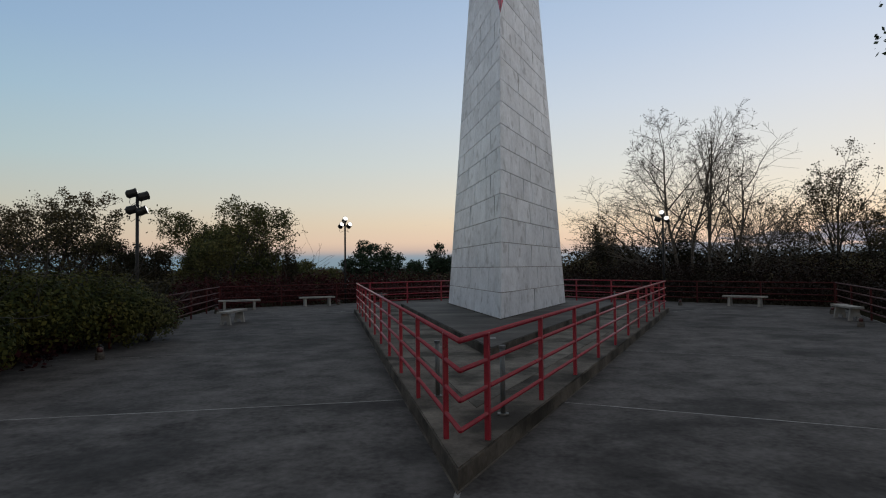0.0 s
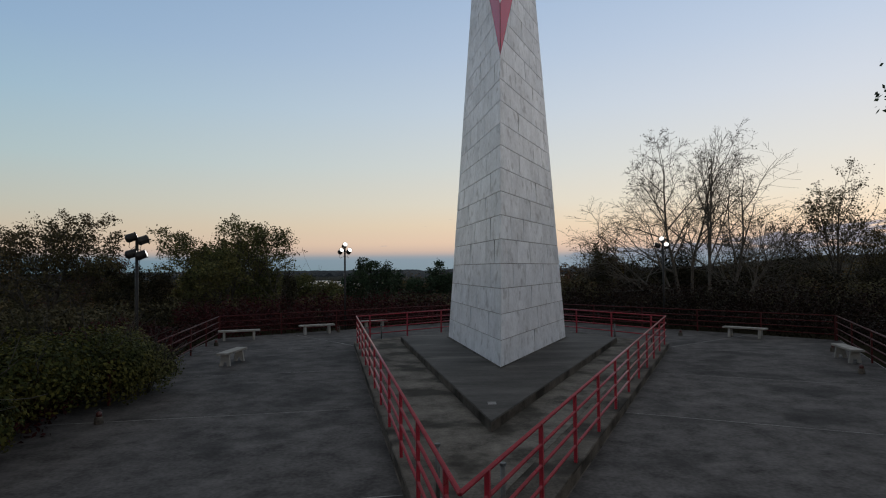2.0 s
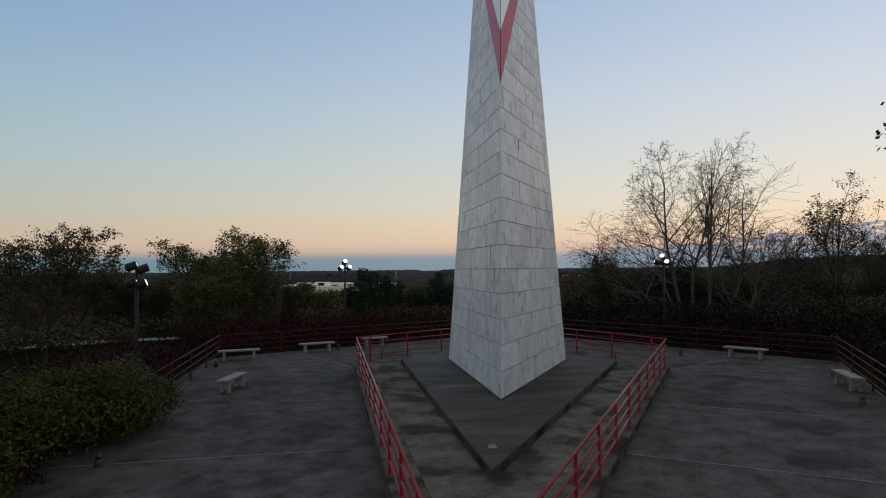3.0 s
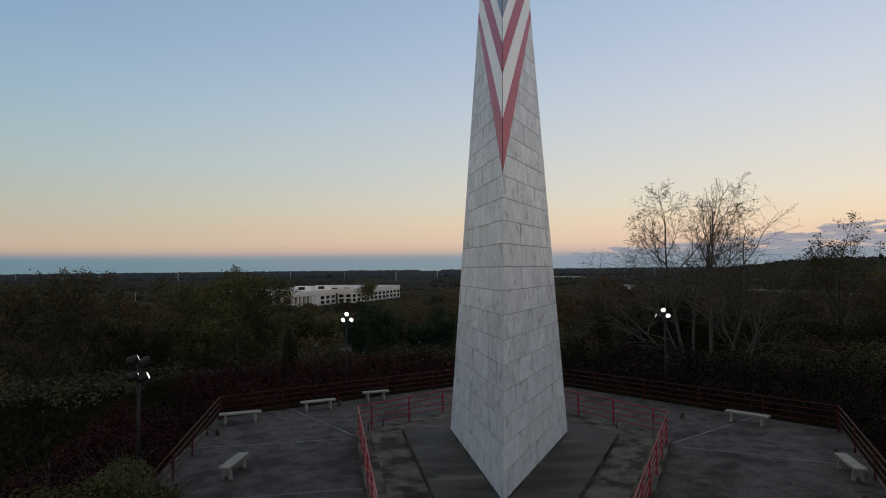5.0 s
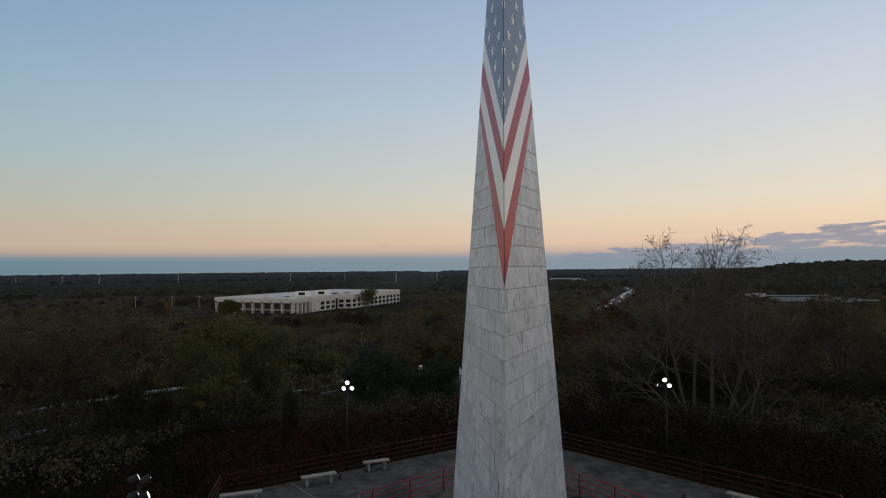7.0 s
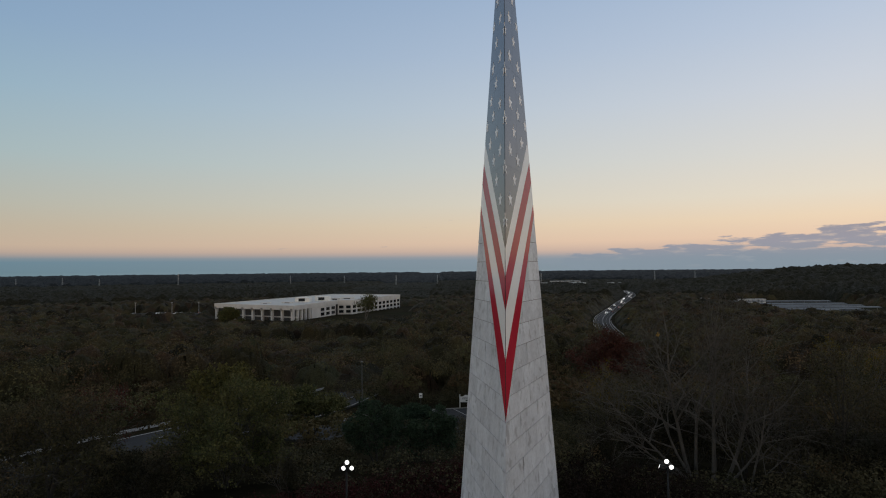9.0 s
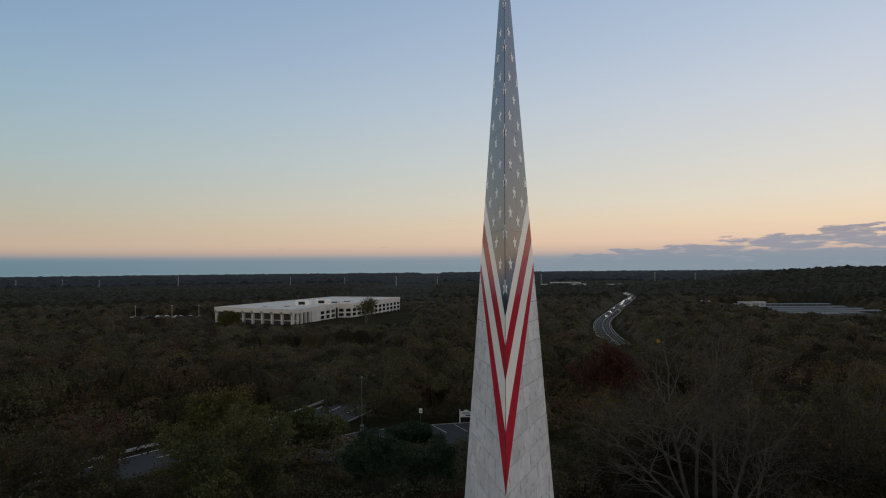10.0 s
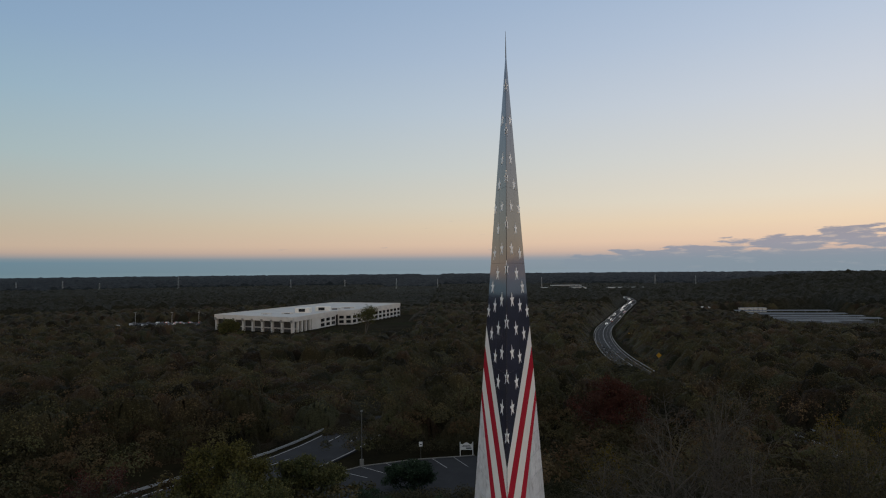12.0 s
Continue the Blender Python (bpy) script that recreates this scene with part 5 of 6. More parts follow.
for cx, cy, span_m in ((312, 564, 42), (300, 526, 43), (297, 497, 41), (293, 472, 41), (280, 450, 25), (276, 436, 6)):
    z = float(land(cx, cy))
    t = thing("solar_carport", "long low carport roofed with pale solar panels", "carport", "rows of solar carports", m=pose(cx, cy, z, 0, 0, -7))
    bm = box_bm(-span_m, -2.8, 3.9, span_m, 2.8, 4.1)
    bmesh.ops.rotate(bm, verts=bm.verts, cent=(0, 0, 4.0), matrix=Matrix.Rotation(radians(6), 3, "X"))
    part("panel_roof", bm, PANEL, t)
    for j in range(9):
        part("post", box_bm(-span_m + 2 + j * (2 * span_m - 4) / 8 - 0.15, -0.15, -0.5, -span_m + 2 + j * (2 * span_m - 4) / 8 + 0.15, 0.15, 4.0), GREY_STEEL, t)

car_park = thing("solar_car_park", "grey asphalt car park under the solar carports", "parking lot", kind="structure")
SOLAR_Z = float(land(300, 500)) + 0.4
part("tarmac", prism_bm([(262, 440), (312, 440), (340, 484), (360, 572), (300, 600), (262, 560)], SOLAR_Z - 3.0, SOLAR_Z), ASPHALT, car_park)


def shed(name, label, x, y, w, d, h, turn, material=None):
    t = thing(name, label, "building", m=pose(x, y, float(land(x, y)), 0, 0, turn))
    part("wall", box_bm(-w / 2, -d / 2, -2, w / 2, d / 2, h), material or PRECAST, t)
    part("roof", box_bm(-w / 2 - 0.4, -d / 2 - 0.4, h, w / 2 + 0.4, d / 2 + 0.4, h + 0.5), ROOFING, t)
    for k in range(5 if w > 5 else 1):
        part("window", box_bm(-w * 0.42 + k * w * 0.18, -d / 2 - 0.08, h * 0.35, -w * 0.32 + k * w * 0.18, -d / 2 - 0.02, h * 0.7), DARK_GLASS, t)


for k in range(6):
    shed("depot_shed", "small white gabled store at the edge of the car park", 290 + 4.1 * k, 596 - 0.4 * k, 3.0, 6, 4.0, -5)
shed("depot_shed", "small beige depot shed beyond the highway", 256, 606, 12, 9, 5.0, -5)
shed("warehouse", "wide white warehouse on the far plain", 288, 1310, 30, 30, 12, 0)
shed("warehouse", "long white warehouse on the far plain", 398, 1330, 80, 30, 10.5, 0)
shed("warehouse", "low white warehouse on the far plain", 300, 1500, 70, 30, 13, 0)
shed("warehouse", "low white warehouse on the far plain", 216, 1300, 14, 20, 12, 0)
shed("warehouse", "distant white roofs among the lowland woods", -1030, 2050, 60, 30, 12, 0, WHITE_PAINT)
shed("warehouse", "distant white roofs among the lowland woods", -850, 1720, 40, 30, 12, 0, WHITE_PAINT)
for x, y, h in ((-1085, 1550, 30), (-960, 1540, 32), (-850, 1510, 28), (-655, 1510, 44), (-390, 1560, 32), (-255, 1580, 30), (-120, 1560, 32), (-15, 1600, 30), (225, 1400, 34), (520, 1500, 36), (640, 1550, 34)):
    z = float(land(x, y))
    t = thing("transmission_mast", "slender pale transmission mast on the lowland", "mast", "masts on the plain", m=pose(x, y, z))
    for dx, dy in ((-1.6, -1.6), (1.6, -1.6), (0, 1.6)):
        part("leg", tube_bm([(dx, dy, -1), (dx * 0.4, dy * 0.4, h)], 0.17, 5), STEEL_RAIL, t)
    for k in range(3):
        part("brace", box_bm(-1.5, -0.15, h * (0.35 + 0.25 * k), 1.5, 0.15, h * (0.35 + 0.25 * k) + 0.3), GREY_STEEL, t)


# ---- traffic on the highway ----
CAR_PAINTS = [surface(n, a, b, 1, 10, 0.3, 0.0, coat=0.5) for n, a, b in (("silver_car_paint", (0.3, 0.31, 0.32), (0.38, 0.39, 0.4)), ("dark_car_paint", (0.02, 0.02, 0.025), (0.04, 0.04, 0.045)), ("white_car_paint", (0.6, 0.6, 0.6), (0.7, 0.7, 0.7)))]
HEADLAMP = glow("white_headlamp", (1.0, 0.96, 0.88), 6.0)
TAILLAMP = glow("red_taillamp", (0.8, 0.03, 0.02), 1.5)
TYRE = surface("black_tyre", (0.01, 0.01, 0.01), (0.02, 0.02, 0.02), 4, 30, 0.8, 0.0)


def car(x, y, z, turn, paint, label, lit):
    t = thing("car", label, "car", "parked cars" if label.startswith("parked") else "cars on the highway", m=pose(x, y, z, 0, 0, turn))
    bm = bmesh.new()
    side = [(-2.2, 0.35), (2.2, 0.35), (2.25, 0.75), (1.2, 0.95), (0.6, 1.45), (-1.2, 1.45), (-1.9, 0.98), (-2.25, 0.9)]
    a = [bm.verts.new((px, -0.9, pz)) for px, pz in side]
    b = [bm.verts.new((px, 0.9, pz)) for px, pz in side]
    bm.faces.new(a)
    bm.faces.new(b[::-1])
    for k in range(len(side)):
        bm.faces.new((a[k], b[k], b[(k + 1) % len(side)], a[(k + 1) % len(side)]))
    bmesh.ops.recalc_face_normals(bm, faces=bm.faces[:])
    bmesh.ops.bevel(bm, geom=bm.edges[:], offset=0.06, segments=1, affect="EDGES")
    part("body", bm, paint, t)
    part("windscreen", box_bm(-1.15, -0.92, 1.0, 0.7, 0.92, 1.36, 0.03), DARK_GLASS, t)
    for wx in (-1.35, 1.35):
        for wy in (-0.85, 0.85):
            part("wheel", tube_bm([(wx, wy - 0.1, 0.33), (wx, wy + 0.1, 0.33)], 0.33, 10), TYRE, t)
    for wy in (-0.65, 0.65):
        part("headlight", box_bm(2.2, wy - 0.16, 0.6, 2.29, wy + 0.16, 0.78, 0.01), HEADLAMP if lit else LENS_GLASS, t)
        part("taillight", box_bm(-2.29, wy - 0.16, 0.72, -2.2, wy + 0.16, 0.86, 0.01), TAILLAMP, t)


traffic = random.Random(9)
for k in range(26):
    i = int(len(east_line) * (0.40 + 0.55 * k / 26))
    p, q = east_line[i], east_line[min(i + 1, len(east_line) - 1)]
    d = (q - p).normalized()
    lane = traffic.choice((-3.5, -1.2, 1.3, 3.5)) if k % 3 else traffic.choice((-3.5, -1.2))
    c = p + Vector((d.y, -d.x)) * lane
    toward_us = lane < 0
    car(c.x, c.y, float(land(p.x, p.y)) + 0.3, math.degrees(math.atan2(d.y, d.x)) + (180 if toward_us else 0), traffic.choice(CAR_PAINTS), "oncoming car with lit headlamps" if toward_us else "car driving away with red tail lamps", toward_us)
for x, y in ((76.0, 240.0), (93.5, 336.0)):
    t = thing("warning_sign", "yellow diamond warning sign on a post beside the highway", "sign", m=pose(x + 8, y, float(land(x + 8, y))))
    part("post", tube_bm([(0, 0, -0.3), (0, 0, 4.2)], 0.08, 6), GREY_STEEL, t)
    bm = box_bm(-0.75, -0.05, -0.75, 0.75, 0.05, 0.75, 0.02)
    bmesh.ops.rotate(bm, verts=bm.verts, cent=(0, 0, 0), matrix=Matrix.Rotation(radians(45), 3, "Y"))
    bmesh.ops.translate(bm, verts=bm.verts, vec=(0, -0.1, 4.2))
    part("plate", bm, surface("yellow_sign_face", (0.5, 0.26, 0.02), (0.62, 0.34, 0.03), 2, 20, 0.5, 0.0), t)

# car park beside the office
office_lot = thing("office_car_park", "grey asphalt car park beside the office building", "parking lot", kind="structure")
OFFICE_LOT_Z = float(land(-230, 505)) + 0.6
part("tarmac", prism_bm([(-268, 484), (-192, 484), (-192, 528), (-268, 528)], OFFICE_LOT_Z - 3.0, OFFICE_LOT_Z), ASPHALT, office_lot)
for row in range(3):
    for k in range(18):
        x = -264 + k * 4.0
        part("bay_line", box_bm(x - 0.1, 489 + row * 13, OFFICE_LOT_Z, x + 0.1, 494.5 + row * 13, OFFICE_LOT_Z + 0.01), LINE_PAINT, office_lot)
        if traffic.random() < 0.42:
            car(x + 2.0, 491.8 + row * 13, OFFICE_LOT_Z, 90 if traffic.random() < 0.5 else 270, traffic.choice(CAR_PAINTS), "parked car in the office car park", False)
for x in (-252, -222, -200):
    t = thing("lot_light_pole", "tall slim pale light pole in the office car park", "street lamp", m=pose(x, 500, OFFICE_LOT_Z))
    part("mast", tube_bm([(0, 0, 0), (0, 0, 10.5)], [0.16, 0.1], 8), STEEL_RAIL, t)
    part("lamp_head", box_bm(-0.8, -0.25, 10.4, 0.8, 0.25, 10.65, 0.03), STEEL_RAIL, t)

# ---- woods from the foot of the knoll to the horizon ----
woods_gen = np.random.default_rng(17)
ROAD_POINTS = np.array([(p.x, p.y, float(np.interp(p.y, (104, 112, 196, 204), (7.6, 1.5, 1.0, 5.0)))) for p in left_line] + [(p.x, p.y, float(np.interp(p.y, (104, 113, 120, 160, 172, 300, 340), (3.0, 3.0, 0.2, 0.2, 9.0, 10.5, 8.0)))) for p in east_line])


def wood_sites(r0, r1, step, reach=50.0):
    """Jittered places between two distances, inside the sector ahead, clear of roads and buildings."""
    n = int(r1 / step) + 2
    ix, iy = np.meshgrid(np.arange(-n, n + 1), np.arange(-n, n + 1))
    x = (ix + woods_gen.uniform(-0.42, 0.42, ix.shape)) * step
    y = (iy + woods_gen.uniform(-0.42, 0.42, ix.shape)) * step
    x, y = x.ravel(), y.ravel()
    r = np.hypot(x, y)
    keep = (r > r0) & (r < r1) & (np.abs(np.degrees(np.arctan2(x, y))) < reach)
    x, y = x[keep], y[keep]
    if r0 < 900:
        gap = np.full(len(x), 1e9)
        for px, py, w in ROAD_POINTS:
            gap = np.minimum(gap, np.hypot(x - px, y - py) - w)
        keep = gap > 0
        keep &= ~((x > -22.5) & (x < 14) & (y > 72) & (y < np.interp(x, (-22.5, -12, 14), (90, 98, 103))))
        keep &= ~((x > 12) & (x < 25) & (y < 50))
        keep &= ~((x > -9) & (x < 8) & (y < 74))
        keep &= ~((x > -26) & (x < -9) & (y < 46))
        keep &= ~((x > -170) & (x < -26) & (y > 395) & (y < 615))
        keep &= ~((x > -70) & (x < -18) & (y > 330) & (y < 430) & (woods_gen.uniform(size=len(x)) < 0.75))
        keep &= ~((x > 246) & (x < 380) & (y > 425) & (y < 612))
        x, y = x[keep], y[keep]
    return x, y


def woods(name, label, r0, r1, step, radius, tall, stand, cards, size, material, reach=43.0, sites=None, domed=False):
    """Woods between two distances: lumpy crowns with loose leaves over them."""
    x, y = wood_sites(r0, r1, step, reach) if sites is None else sites
    n = len(x)
    low = np.where((x / (y + 1e-6) > -0.3) & (x / (y + 1e-6) < -0.1) & (y > 38), 0.55, 1.0)      # a dip in the growth towards the office
    r = radius * woods_gen.uniform(0.7, 1.25, n)
    h = tall * low * woods_gen.uniform(0.75, 1.2, n)
    z = land(x, y) + stand * low * woods_gen.uniform(0.72, 1.2, n)
    q = (dome_crowns if domed else crowns)(x, y, z, r * 1.04, h * 1.04, cards, size, woods_gen)
    return tagged(quads_mesh(name, q, material, tone=np.repeat(woods_gen.uniform(size=n), cards)), label, "woods", kind="stuff")


def scrub_sites(x0, x1, y0, y1, step):
    gx2, gy2 = np.meshgrid(np.arange(x0, x1, step), np.arange(y0, y1, step))
    return (gx2 + woods_gen.uniform(-0.4, 0.4, gx2.shape) * step).ravel(), (gy2 + woods_gen.uniform(-0.4, 0.4, gy2.shape) * step).ravel()


woods("thicket", "dark tangled thicket on the knoll slope", 41, 64, 2.6, 1.8, 1.8, 1.5, 360, 0.1, LEAF_OAK)
for x0, x1, y0, y1 in ((-46, -22, 22, 42), (-22, -16, 30, 46), (-20, -8, 45, 60), (-9, 12, 42, 49), (-9, 12, 54, 74), (22, 44, 26, 44), (13, 24, 38, 43), (-25, -19, 56, 70), (-10, 14, 101, 108), (14, 22, 60, 100), (-21, 13, 68, 76)):
    woods("scrub", "dark low scrub on the knoll slope", 0, 0, 0, 1.5, 1.2, 0.9, 150, 0.1, LEAF_SCRUB, sites=scrub_sites(x0, x1, y0, y1, 2.1))
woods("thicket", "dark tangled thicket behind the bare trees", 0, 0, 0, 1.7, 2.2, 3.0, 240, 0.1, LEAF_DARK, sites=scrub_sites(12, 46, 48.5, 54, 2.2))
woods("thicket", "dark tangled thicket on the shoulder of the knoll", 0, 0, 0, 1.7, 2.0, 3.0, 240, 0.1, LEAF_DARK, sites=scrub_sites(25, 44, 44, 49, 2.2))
woods("thicket", "dark low thicket on the slope above the road", 0, 0, 0, 1.7, 1.5, 1.5, 200, 0.1, LEAF_SCRUB, sites=scrub_sites(-42, -22, 49, 58, 2.3))
woods("thicket", "brown thicket of thin trees beyond the parking lot", 0, 0, 0, 2.3, 3.2, 6.0, 260, 0.14, LEAF_OAK, sites=scrub_sites(-14, 13, 101, 113, 3.6))
woods("thicket", "brown thicket of thin trees between road and parking lot", 0, 0, 0, 1.7, 3.0, 5.4, 240, 0.13, LEAF_OAK, sites=scrub_sites(-18, -11, 97, 106, 3.0))
woods("near_woods", "turning oak woods on the lower slope", 60, 112, 4.6, 2.7, 3.0, 3.2, 400, 0.17, LEAF_WOODS, domed=True)


# the closed canopy further off: domes of crowns, each broken into lobes, with loose leaf sprays over them
def crown_domes(x, y, step, radius, rise, uneven, seed):
    """Height of a field of overlapping domes, one to each jittered cell, and the tone of the tree that each belongs to."""
    gen = np.random.default_rng(seed)
    ox, oy, size, lift, own = (gen.uniform(size=(256, 256)) for _ in range(5))
    cx, cy = np.floor(x / step).astype(int), np.floor(y / step).astype(int)
    best, tone = np.full(x.shape, -9.0), np.zeros(x.shape)
    for dx in (-1, 0, 1):
        for dy in (-1, 0, 1):
            i, j = (cx + dx) % 256, (cy + dy) % 256
            r = radius * (0.7 + 0.6 * size[i, j])
            d = ((x - (cx + dx + 0.1 + 0.8 * ox[i, j]) * step) ** 2 + (y - (cy + dy + 0.1 + 0.8 * oy[i, j]) * step) ** 2) / r ** 2
            h = uneven * (lift[i, j] - 0.5) + rise * (0.7 + 0.6 * size[i, j]) * np.where(d < 1, np.maximum(1 - d, 0) ** 0.62, 1 - d)
            tone = np.where(h > best, own[i, j], tone)
            best = np.maximum(best, h)
    return best, tone


def open_ground(x, y):
    """Metres from each point to the nearest road, building or clearing; negative inside."""
    gap = np.full(x.shape, 1e9)
    for px, py, w in ROAD_POINTS:
        gap = np.minimum(gap, np.hypot(x - px, y - py) - w)
    for x0, x1, y0, y1 in ((-170, -30, 398, 615), (-270, -190, 466, 530), (246, 380, 425, 612), (-60, -22, 392, 520), (250, 520, 1262, 1345)):
        gap = np.minimum(gap, np.maximum(np.maximum(x0 - x, x - x1), np.maximum(y0 - y, y - y1)))
    return gap


def canopy_sheet(name, label, distances, columns, step, radius, rise, stand, lobe, material, leaves, cards, leaf):
    a = np.radians(np.linspace(-43, 43, columns))
    r = np.asarray(distances, float)
    x, y = r[:, None] * np.sin(a)[None], r[:, None] * np.cos(a)[None]
    x = x + woods_gen.uniform(-0.25, 0.25, x.shape) * lobe
    y = y + woods_gen.uniform(-0.25, 0.25, x.shape) * lobe
    domes, tone = crown_domes(x, y, step, radius, rise, stand * 0.45, 71)
    top = stand + domes + crown_domes(x, y, lobe * 1.5, lobe, lobe * 0.95, lobe * 0.4, 72)[0] + woods_gen.uniform(-0.12, 0.12, x.shape) * lobe
    top = np.maximum(top, stand * 0.35)
    if r[0] < 1500:
        gap = open_ground(x, y)
        top = np.where(gap < 0, -2.0, top * np.clip(0.1 + gap / 9.0, 0, 1))
    top = top * np.where((x < -0.1 * y) & (x > -0.3 * y) & (y < 230), 0.6, 1.0)       # a dip in the growth towards the office
    top = top * np.where((x > -175) & (x < -15) & (y > 290), np.clip((400 - y) / 110, 0.62, 1) * 0.9, 1.0)       # younger growth below the office
    top = top * np.where((x > -285) & (x < -175) & (y > 400) & (y < 470), 0.6, 1.0)
    top = top * np.where((x > 215) & (x < 400) & (y > 330) & (y < 445), 0.6, 1.0)
    top = (top + 2.0) * np.clip((r - r[0]) / (12.0 if r[0] < 300 else 1.0), 0, 1)[:, None] - 2.0
    z = land(x, y) + top
    rows = len(r)
    k = np.arange((rows - 1) * columns).reshape(rows - 1, columns)[:, :-1]
    faces = np.stack([k, k + 1, k + columns + 1, k + columns], -1).reshape(-1, 4)
    me = bpy.data.meshes.new(name)
    n = len(faces)
    me.vertices.add(rows * columns)
    me.loops.add(4 * n)
    me.polygons.add(n)
    me.vertices.foreach_set("co", np.stack([x, y, z], -1).astype(np.float32).ravel())
    me.loops.foreach_set("vertex_index", faces.ravel().astype(np.int32))
    me.polygons.foreach_set("loop_start", np.arange(0, 4 * n, 4, dtype=np.int32))
    me.polygons.foreach_set("loop_total", np.full(n, 4, dtype=np.int32))
    me.update(calc_edges=True)
    me.shade_smooth()
    me.materials.append(material)
    me.attributes.new("tree_tone", "FLOAT", "POINT").data.foreach_set("value", tone.astype(np.float32).ravel())
    tagged(new(name, me), label, "woods", kind="stuff")
    if cards:
        tall = np.flatnonzero((top > stand * 0.6).ravel())
        pick = woods_gen.choice(tall, cards)
        c = np.stack([x.ravel()[pick], y.ravel()[pick], z.ravel()[pick]], -1)
        size = leaf * np.hypot(c[:, 0], c[:, 1])
        c = c + woods_gen.normal(size=c.shape) * np.array([0.4, 0.4, 0.25]) * lobe * 0.4
        normal = woods_gen.normal(size=c.shape) * 0.7 + np.array([0, 0, 0.8])
        tagged(quads_mesh(name, leaf_cards(c, normal, size * woods_gen.uniform(0.6, 1.4, cards), woods_gen), leaves), label, "woods", kind="stuff")


def crown_sites(r0, r1, step, seed):
    """Crown places and sizes that belong to crown_domes with the same step and seed."""
    gen = np.random.default_rng(seed)
    ox, oy, size, lift, own = (gen.uniform(size=(256, 256)) for _ in range(5))
    n = int(r1 / step) + 2
    cx, cy = (g.ravel() for g in np.meshgrid(np.arange(-n, n + 1), np.arange(-1, n + 1)))
    i, j = cx % 256, cy % 256
    x, y = (cx + 0.1 + 0.8 * ox[i, j]) * step, (cy + 0.1 + 0.8 * oy[i, j]) * step
    r = np.hypot(x, y)
    keep = (r > r0) & (r < r1) & (np.abs(np.degrees(np.arctan2(x, y))) < 39.5)
    keep[keep] &= open_ground(x[keep], y[keep]) > 1.0
    return x[keep], y[keep], size[i, j][keep], lift[i, j][keep], own[i, j][keep]


def crown_leaves(name, label, r0, r1, step, radius, rise, stand, cards, leaf, material):
    x, y, size, lift, own = crown_sites(r0, r1, step, 71)
    low = np.where((x > -285) & (x < -175) & (y > 400) & (y < 470), 0.6, 1.0) * np.where((x > -175) & (x < -15) & (y > 290), np.clip((400 - y) / 110, 0.62, 1) * 0.9, 1.0) * np.where((x > 215) & (x < 400) & (y > 330) & (y < 445), 0.6, 1.0)
    low = low * np.where((x < -0.1 * y) & (x > -0.3 * y) & (y < 230), 0.6, 1.0)
    big = 0.7 + 0.6 * size
    z = land(x, y) + (stand * (1 + 0.45 * (lift - 0.5)) + rise * big * 0.42) * low
    q = dome_crowns(x, y, z, radius * big * 0.98, rise * big * 0.86 * low, cards, leaf, woods_gen)
    tagged(quads_mesh(name, q, material, tone=np.repeat(own, cards)), label, "woods", kind="stuff")


WOODS_LABEL = "rolling canopy of turning autumn woods"
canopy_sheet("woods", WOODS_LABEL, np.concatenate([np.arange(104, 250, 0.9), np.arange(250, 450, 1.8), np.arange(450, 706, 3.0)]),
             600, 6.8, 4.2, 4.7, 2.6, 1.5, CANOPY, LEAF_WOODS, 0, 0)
crown_leaves("woods", WOODS_LABEL, 104, 200, 6.8, 4.2, 5.4, 3.2, 230, 0.16, LEAF_WOODS)
crown_leaves("woods", WOODS_LABEL, 200, 320, 6.8, 4.2, 5.4, 3.2, 70, 0.24, LEAF_WOODS)
crown_leaves("woods", WOODS_LABEL, 320, 480, 6.8, 4.2, 5.4, 3.2, 20, 0.36, LEAF_WOODS)
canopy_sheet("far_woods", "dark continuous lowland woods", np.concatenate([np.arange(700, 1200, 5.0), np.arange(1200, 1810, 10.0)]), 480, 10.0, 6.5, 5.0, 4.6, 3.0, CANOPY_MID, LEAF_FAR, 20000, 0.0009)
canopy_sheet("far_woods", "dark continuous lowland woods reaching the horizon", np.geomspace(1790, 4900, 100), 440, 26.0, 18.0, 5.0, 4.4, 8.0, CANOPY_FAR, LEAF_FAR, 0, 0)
# unseen woods behind and beside the plaza, added to block low sky light
back_x, back_y = scrub_sites(-52, 52, -36, -15, 4.2)
side_x, side_y = scrub_sites(30, 52, -15, 26, 4.4)
woods("woods_behind", "unseen woods added behind the plaza to screen low light", 0, 0, 0, 3.1, 4.4, 8.0, 90, 0.5, LEAF_OAK, sites=(np.concatenate([back_x, side_x, -side_x]), np.concatenate([back_y, side_y, side_y])))

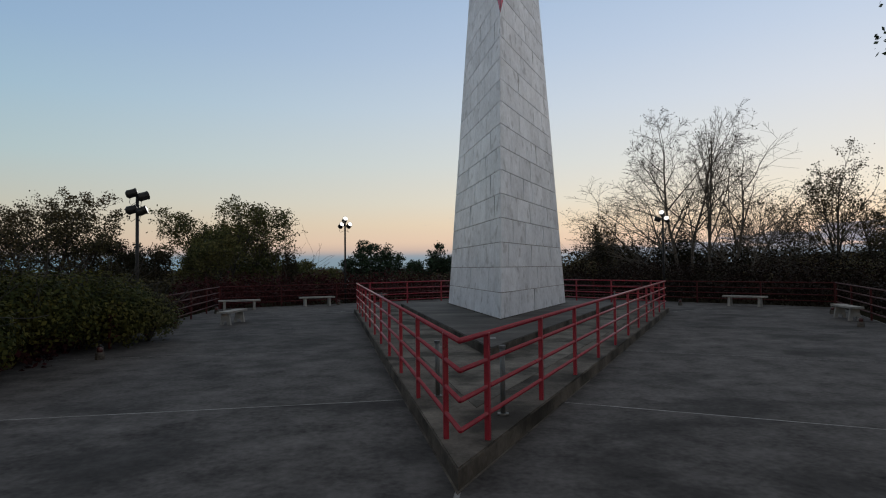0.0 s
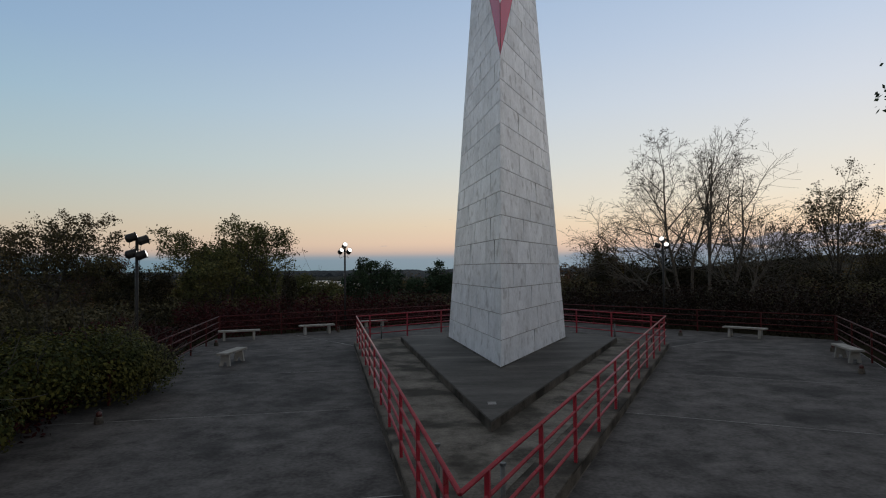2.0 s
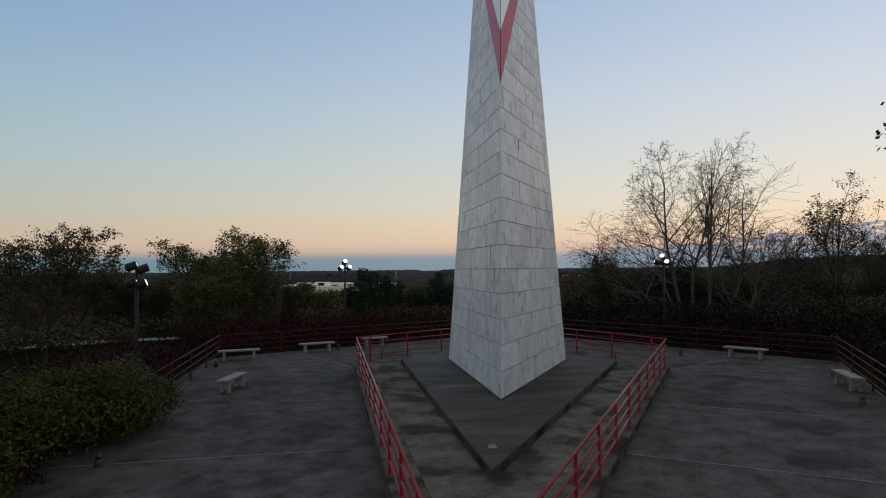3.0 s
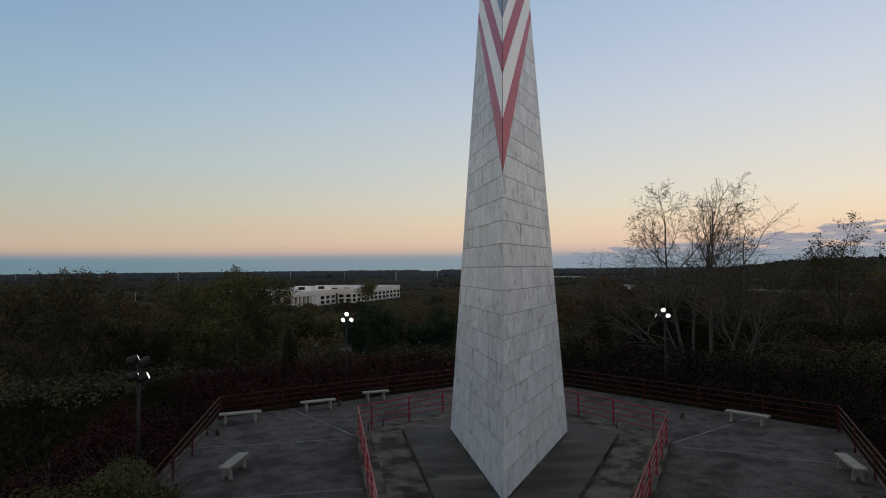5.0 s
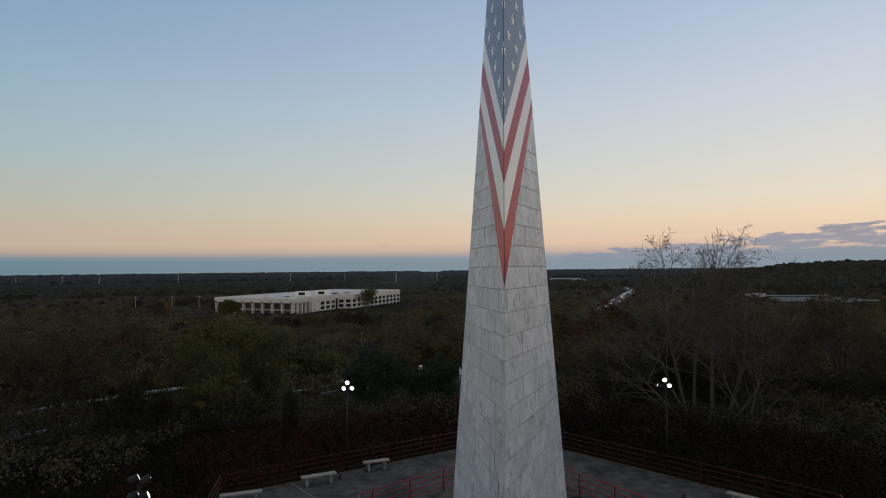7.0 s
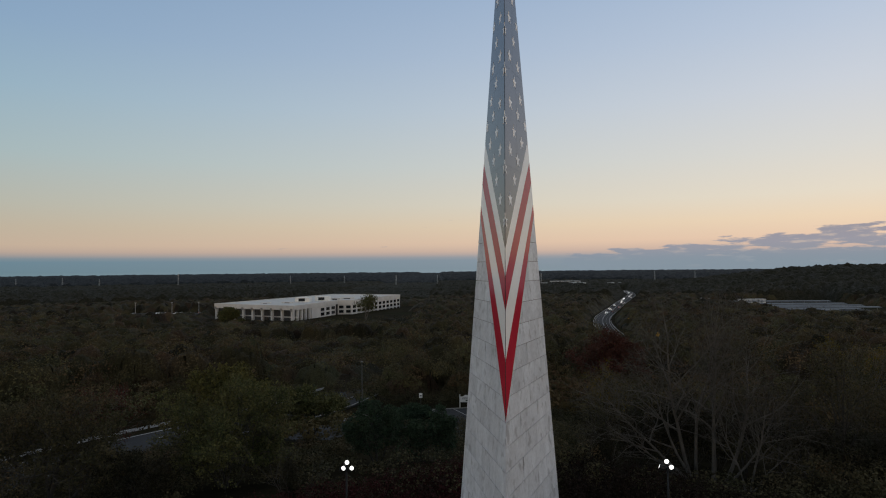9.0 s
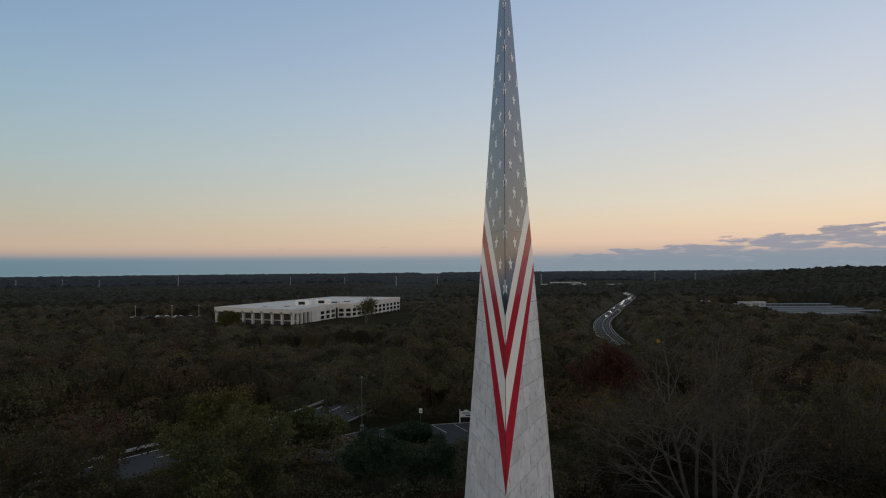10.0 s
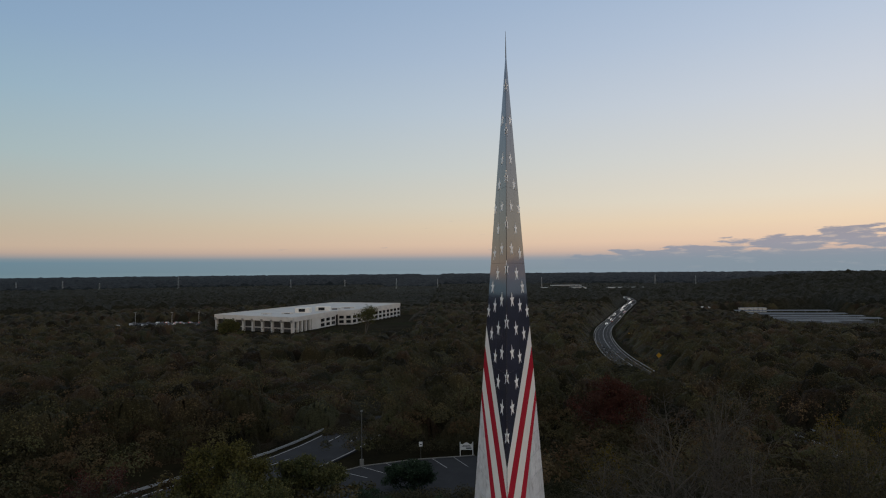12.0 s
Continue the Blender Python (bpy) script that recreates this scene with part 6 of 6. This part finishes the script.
# ---- floodlight masts beside the plaza ----
def floodlight(parent, p, aim, lit, radius=0.132):
    """A round drum floodlight with a domed back, a lens and a yoke."""
    m = look(p, aim)
    bm = bmesh.new()
    profile = [(0.0, 0.20), (0.08, 0.19), (0.14, 0.13), (radius, 0.02), (radius, -0.10), (radius * 1.06, -0.11), (radius * 1.06, -0.14), (radius * 0.93, -0.14)]
    rings = [[bm.verts.new(m @ Vector((max(r, 0.004) * math.cos(2 * math.pi * k / 16), max(r, 0.004) * math.sin(2 * math.pi * k / 16), z))) for k in range(16)] for r, z in profile]
    for a, b in zip(rings, rings[1:]):
        for k in range(16):
            bm.faces.new((a[k], a[(k + 1) % 16], b[(k + 1) % 16], b[k]))
    bmesh.ops.recalc_face_normals(bm, faces=bm.faces[:])
    head = part("lamp_head", bm, BLACK_METAL, parent, "round black floodlight housing", smooth=True)
    lens = bmesh.new()
    rings = [[lens.verts.new(m @ Vector((r * math.cos(2 * math.pi * k / 16), r * math.sin(2 * math.pi * k / 16), z))) for k in range(16)] for r, z in ((radius * 0.93, -0.135), (radius * 0.6, -0.155), (0.01, -0.162))]
    for a, b in zip(rings, rings[1:]):
        for k in range(16):
            lens.faces.new((a[k], a[(k + 1) % 16], b[(k + 1) % 16], b[k]))
    bmesh.ops.recalc_face_normals(lens, faces=lens.faces[:])
    part("lens", lens, LAMP_GLASS if lit else LENS_GLASS, head, "bright floodlight lens")


def lamp_mast(x, y, base, heads, label, lit):
    t = thing("floodlight_mast", label, "floodlight", "floodlights round the plaza")
    top = max(h[2] for h in heads)
    part("pole", tube_bm([(x, y, base), (x, y, top - 0.02)], [0.06, 0.048], 12), BLACK_METAL, t, smooth=True)
    part("foot_plate", tube_bm([(x, y, base), (x, y, base + 0.05)], 0.17, 12), BLACK_METAL, t)
    for hx, hy, hz, aim in heads:
        part("yoke", tube_bm([(x, y, hz - 0.03), (hx, hy, hz)], 0.026, 6), BLACK_METAL, t)
        floodlight(t, Vector((hx, hy, hz)), aim, lit)
        hang = [(hx - 0.05, hy, hz - 0.1), (hx - 0.09, hy, hz - 0.3), (hx - 0.02, hy, hz - 0.38), (x, y, hz - 0.25)]
        part("cable", tube_bm(hang, 0.008, 5), BLACK_METAL, t)
    t.location = (x, y, base)
    for o in t.children:
        o.matrix_parent_inverse = Matrix.Translation((-x, -y, -base))


def heads_round(x, y, rows):
    return [(x + dx, y + dy, z, Vector((x + dx, y + dy, z)) + Vector(w)) for dx, dy, z, w in rows]


lamp_mast(-9.73, 19.4, -0.4, heads_round(-9.73, 19.4, (
    (-0.14, -0.05, 4.38, (6.0, 4.0, 2.6)), (0.15, 0.1, 4.30, (6.0, 6.0, 3.0)), (-0.14, -0.05, 3.86, (6.0, 3.6, 2.2)), (0.16, 0.0, 3.82, (6.0, 2.2, 2.6)))),
    "black mast carrying four round floodlights in two tiers", True)
lamp_mast(-5.45, 34.0, -0.8, heads_round(-5.45, 34.0, (
    (0.0, -0.06, 4.62, (3.0, -6.0, 3.6)), (-0.22, -0.04, 4.3, (4.4, -6.0, 4.0)), (0.24, -0.04, 4.3, (4.0, -6.0, 4.2)))),
    "slim black mast with three round lit floodlights", True)
lamp_mast(12.05, 33.3, -0.9, heads_round(12.05, 33.3, (
    (-0.05, -0.06, 4.72, (-4.0, -6.0, 4.0)), (0.2, -0.04, 4.4, (-3.4, -6.0, 4.2)), (-0.32, -0.02, 4.42, (-6.0, 2.5, 2.0)))),
    "slim black mast with round lit floodlights", True)

# ---- small ground lights along the railing ----
CAP_RED = surface("dull_red_plastic", (0.035, 0.009, 0.008), (0.07, 0.014, 0.012), 6, 50, 0.4, 0.05)


def ground_light(x, y, turn=0):
    t = thing("ground_light", "small pale concrete stub with a dull red cap by the railing", "ground light", "ground lights along the railing", m=pose(x, y, 0, 0, 0, turn))
    part("stub", tube_bm([(0, 0, 0), (0, 0, 0.02), (0, 0, 0.14), (0, 0, 0.155)], [0.095, 0.1, 0.09, 0.07], 14), MOSSY, t)
    bm = tube_bm([(0, 0, 0.15), (0, 0, 0.22), (0, 0, 0.255), (0, 0, 0.27)], [0.066, 0.062, 0.045, 0.01], 12)
    part("cap", bm, CAP_RED, t, "dull red cap", smooth=True)
    part("bail", tube_bm([(-0.07, 0, 0.15), (-0.08, 0, 0.27), (0, 0, 0.32), (0.08, 0, 0.27), (0.07, 0, 0.15)], 0.007, 6), GREY_STEEL, t)


for x, y in ((-7.5, 13.35), (-8.8, 20.1), (-9.95, 26.8), (-5.5, 32.1), (12.55, 18.4), (14.7, 23.1), (11.2, 28.9)):
    ground_light(x, y)
drain = thing("slab_plaque", "small pale worn metal plate set in the upper slab", "plate", m=pose(1.03, 13.15, 0.394))
part("plate", box_bm(-0.09, -0.13, 0.0, 0.09, 0.13, 0.006, 0.002), CAULK, drain)
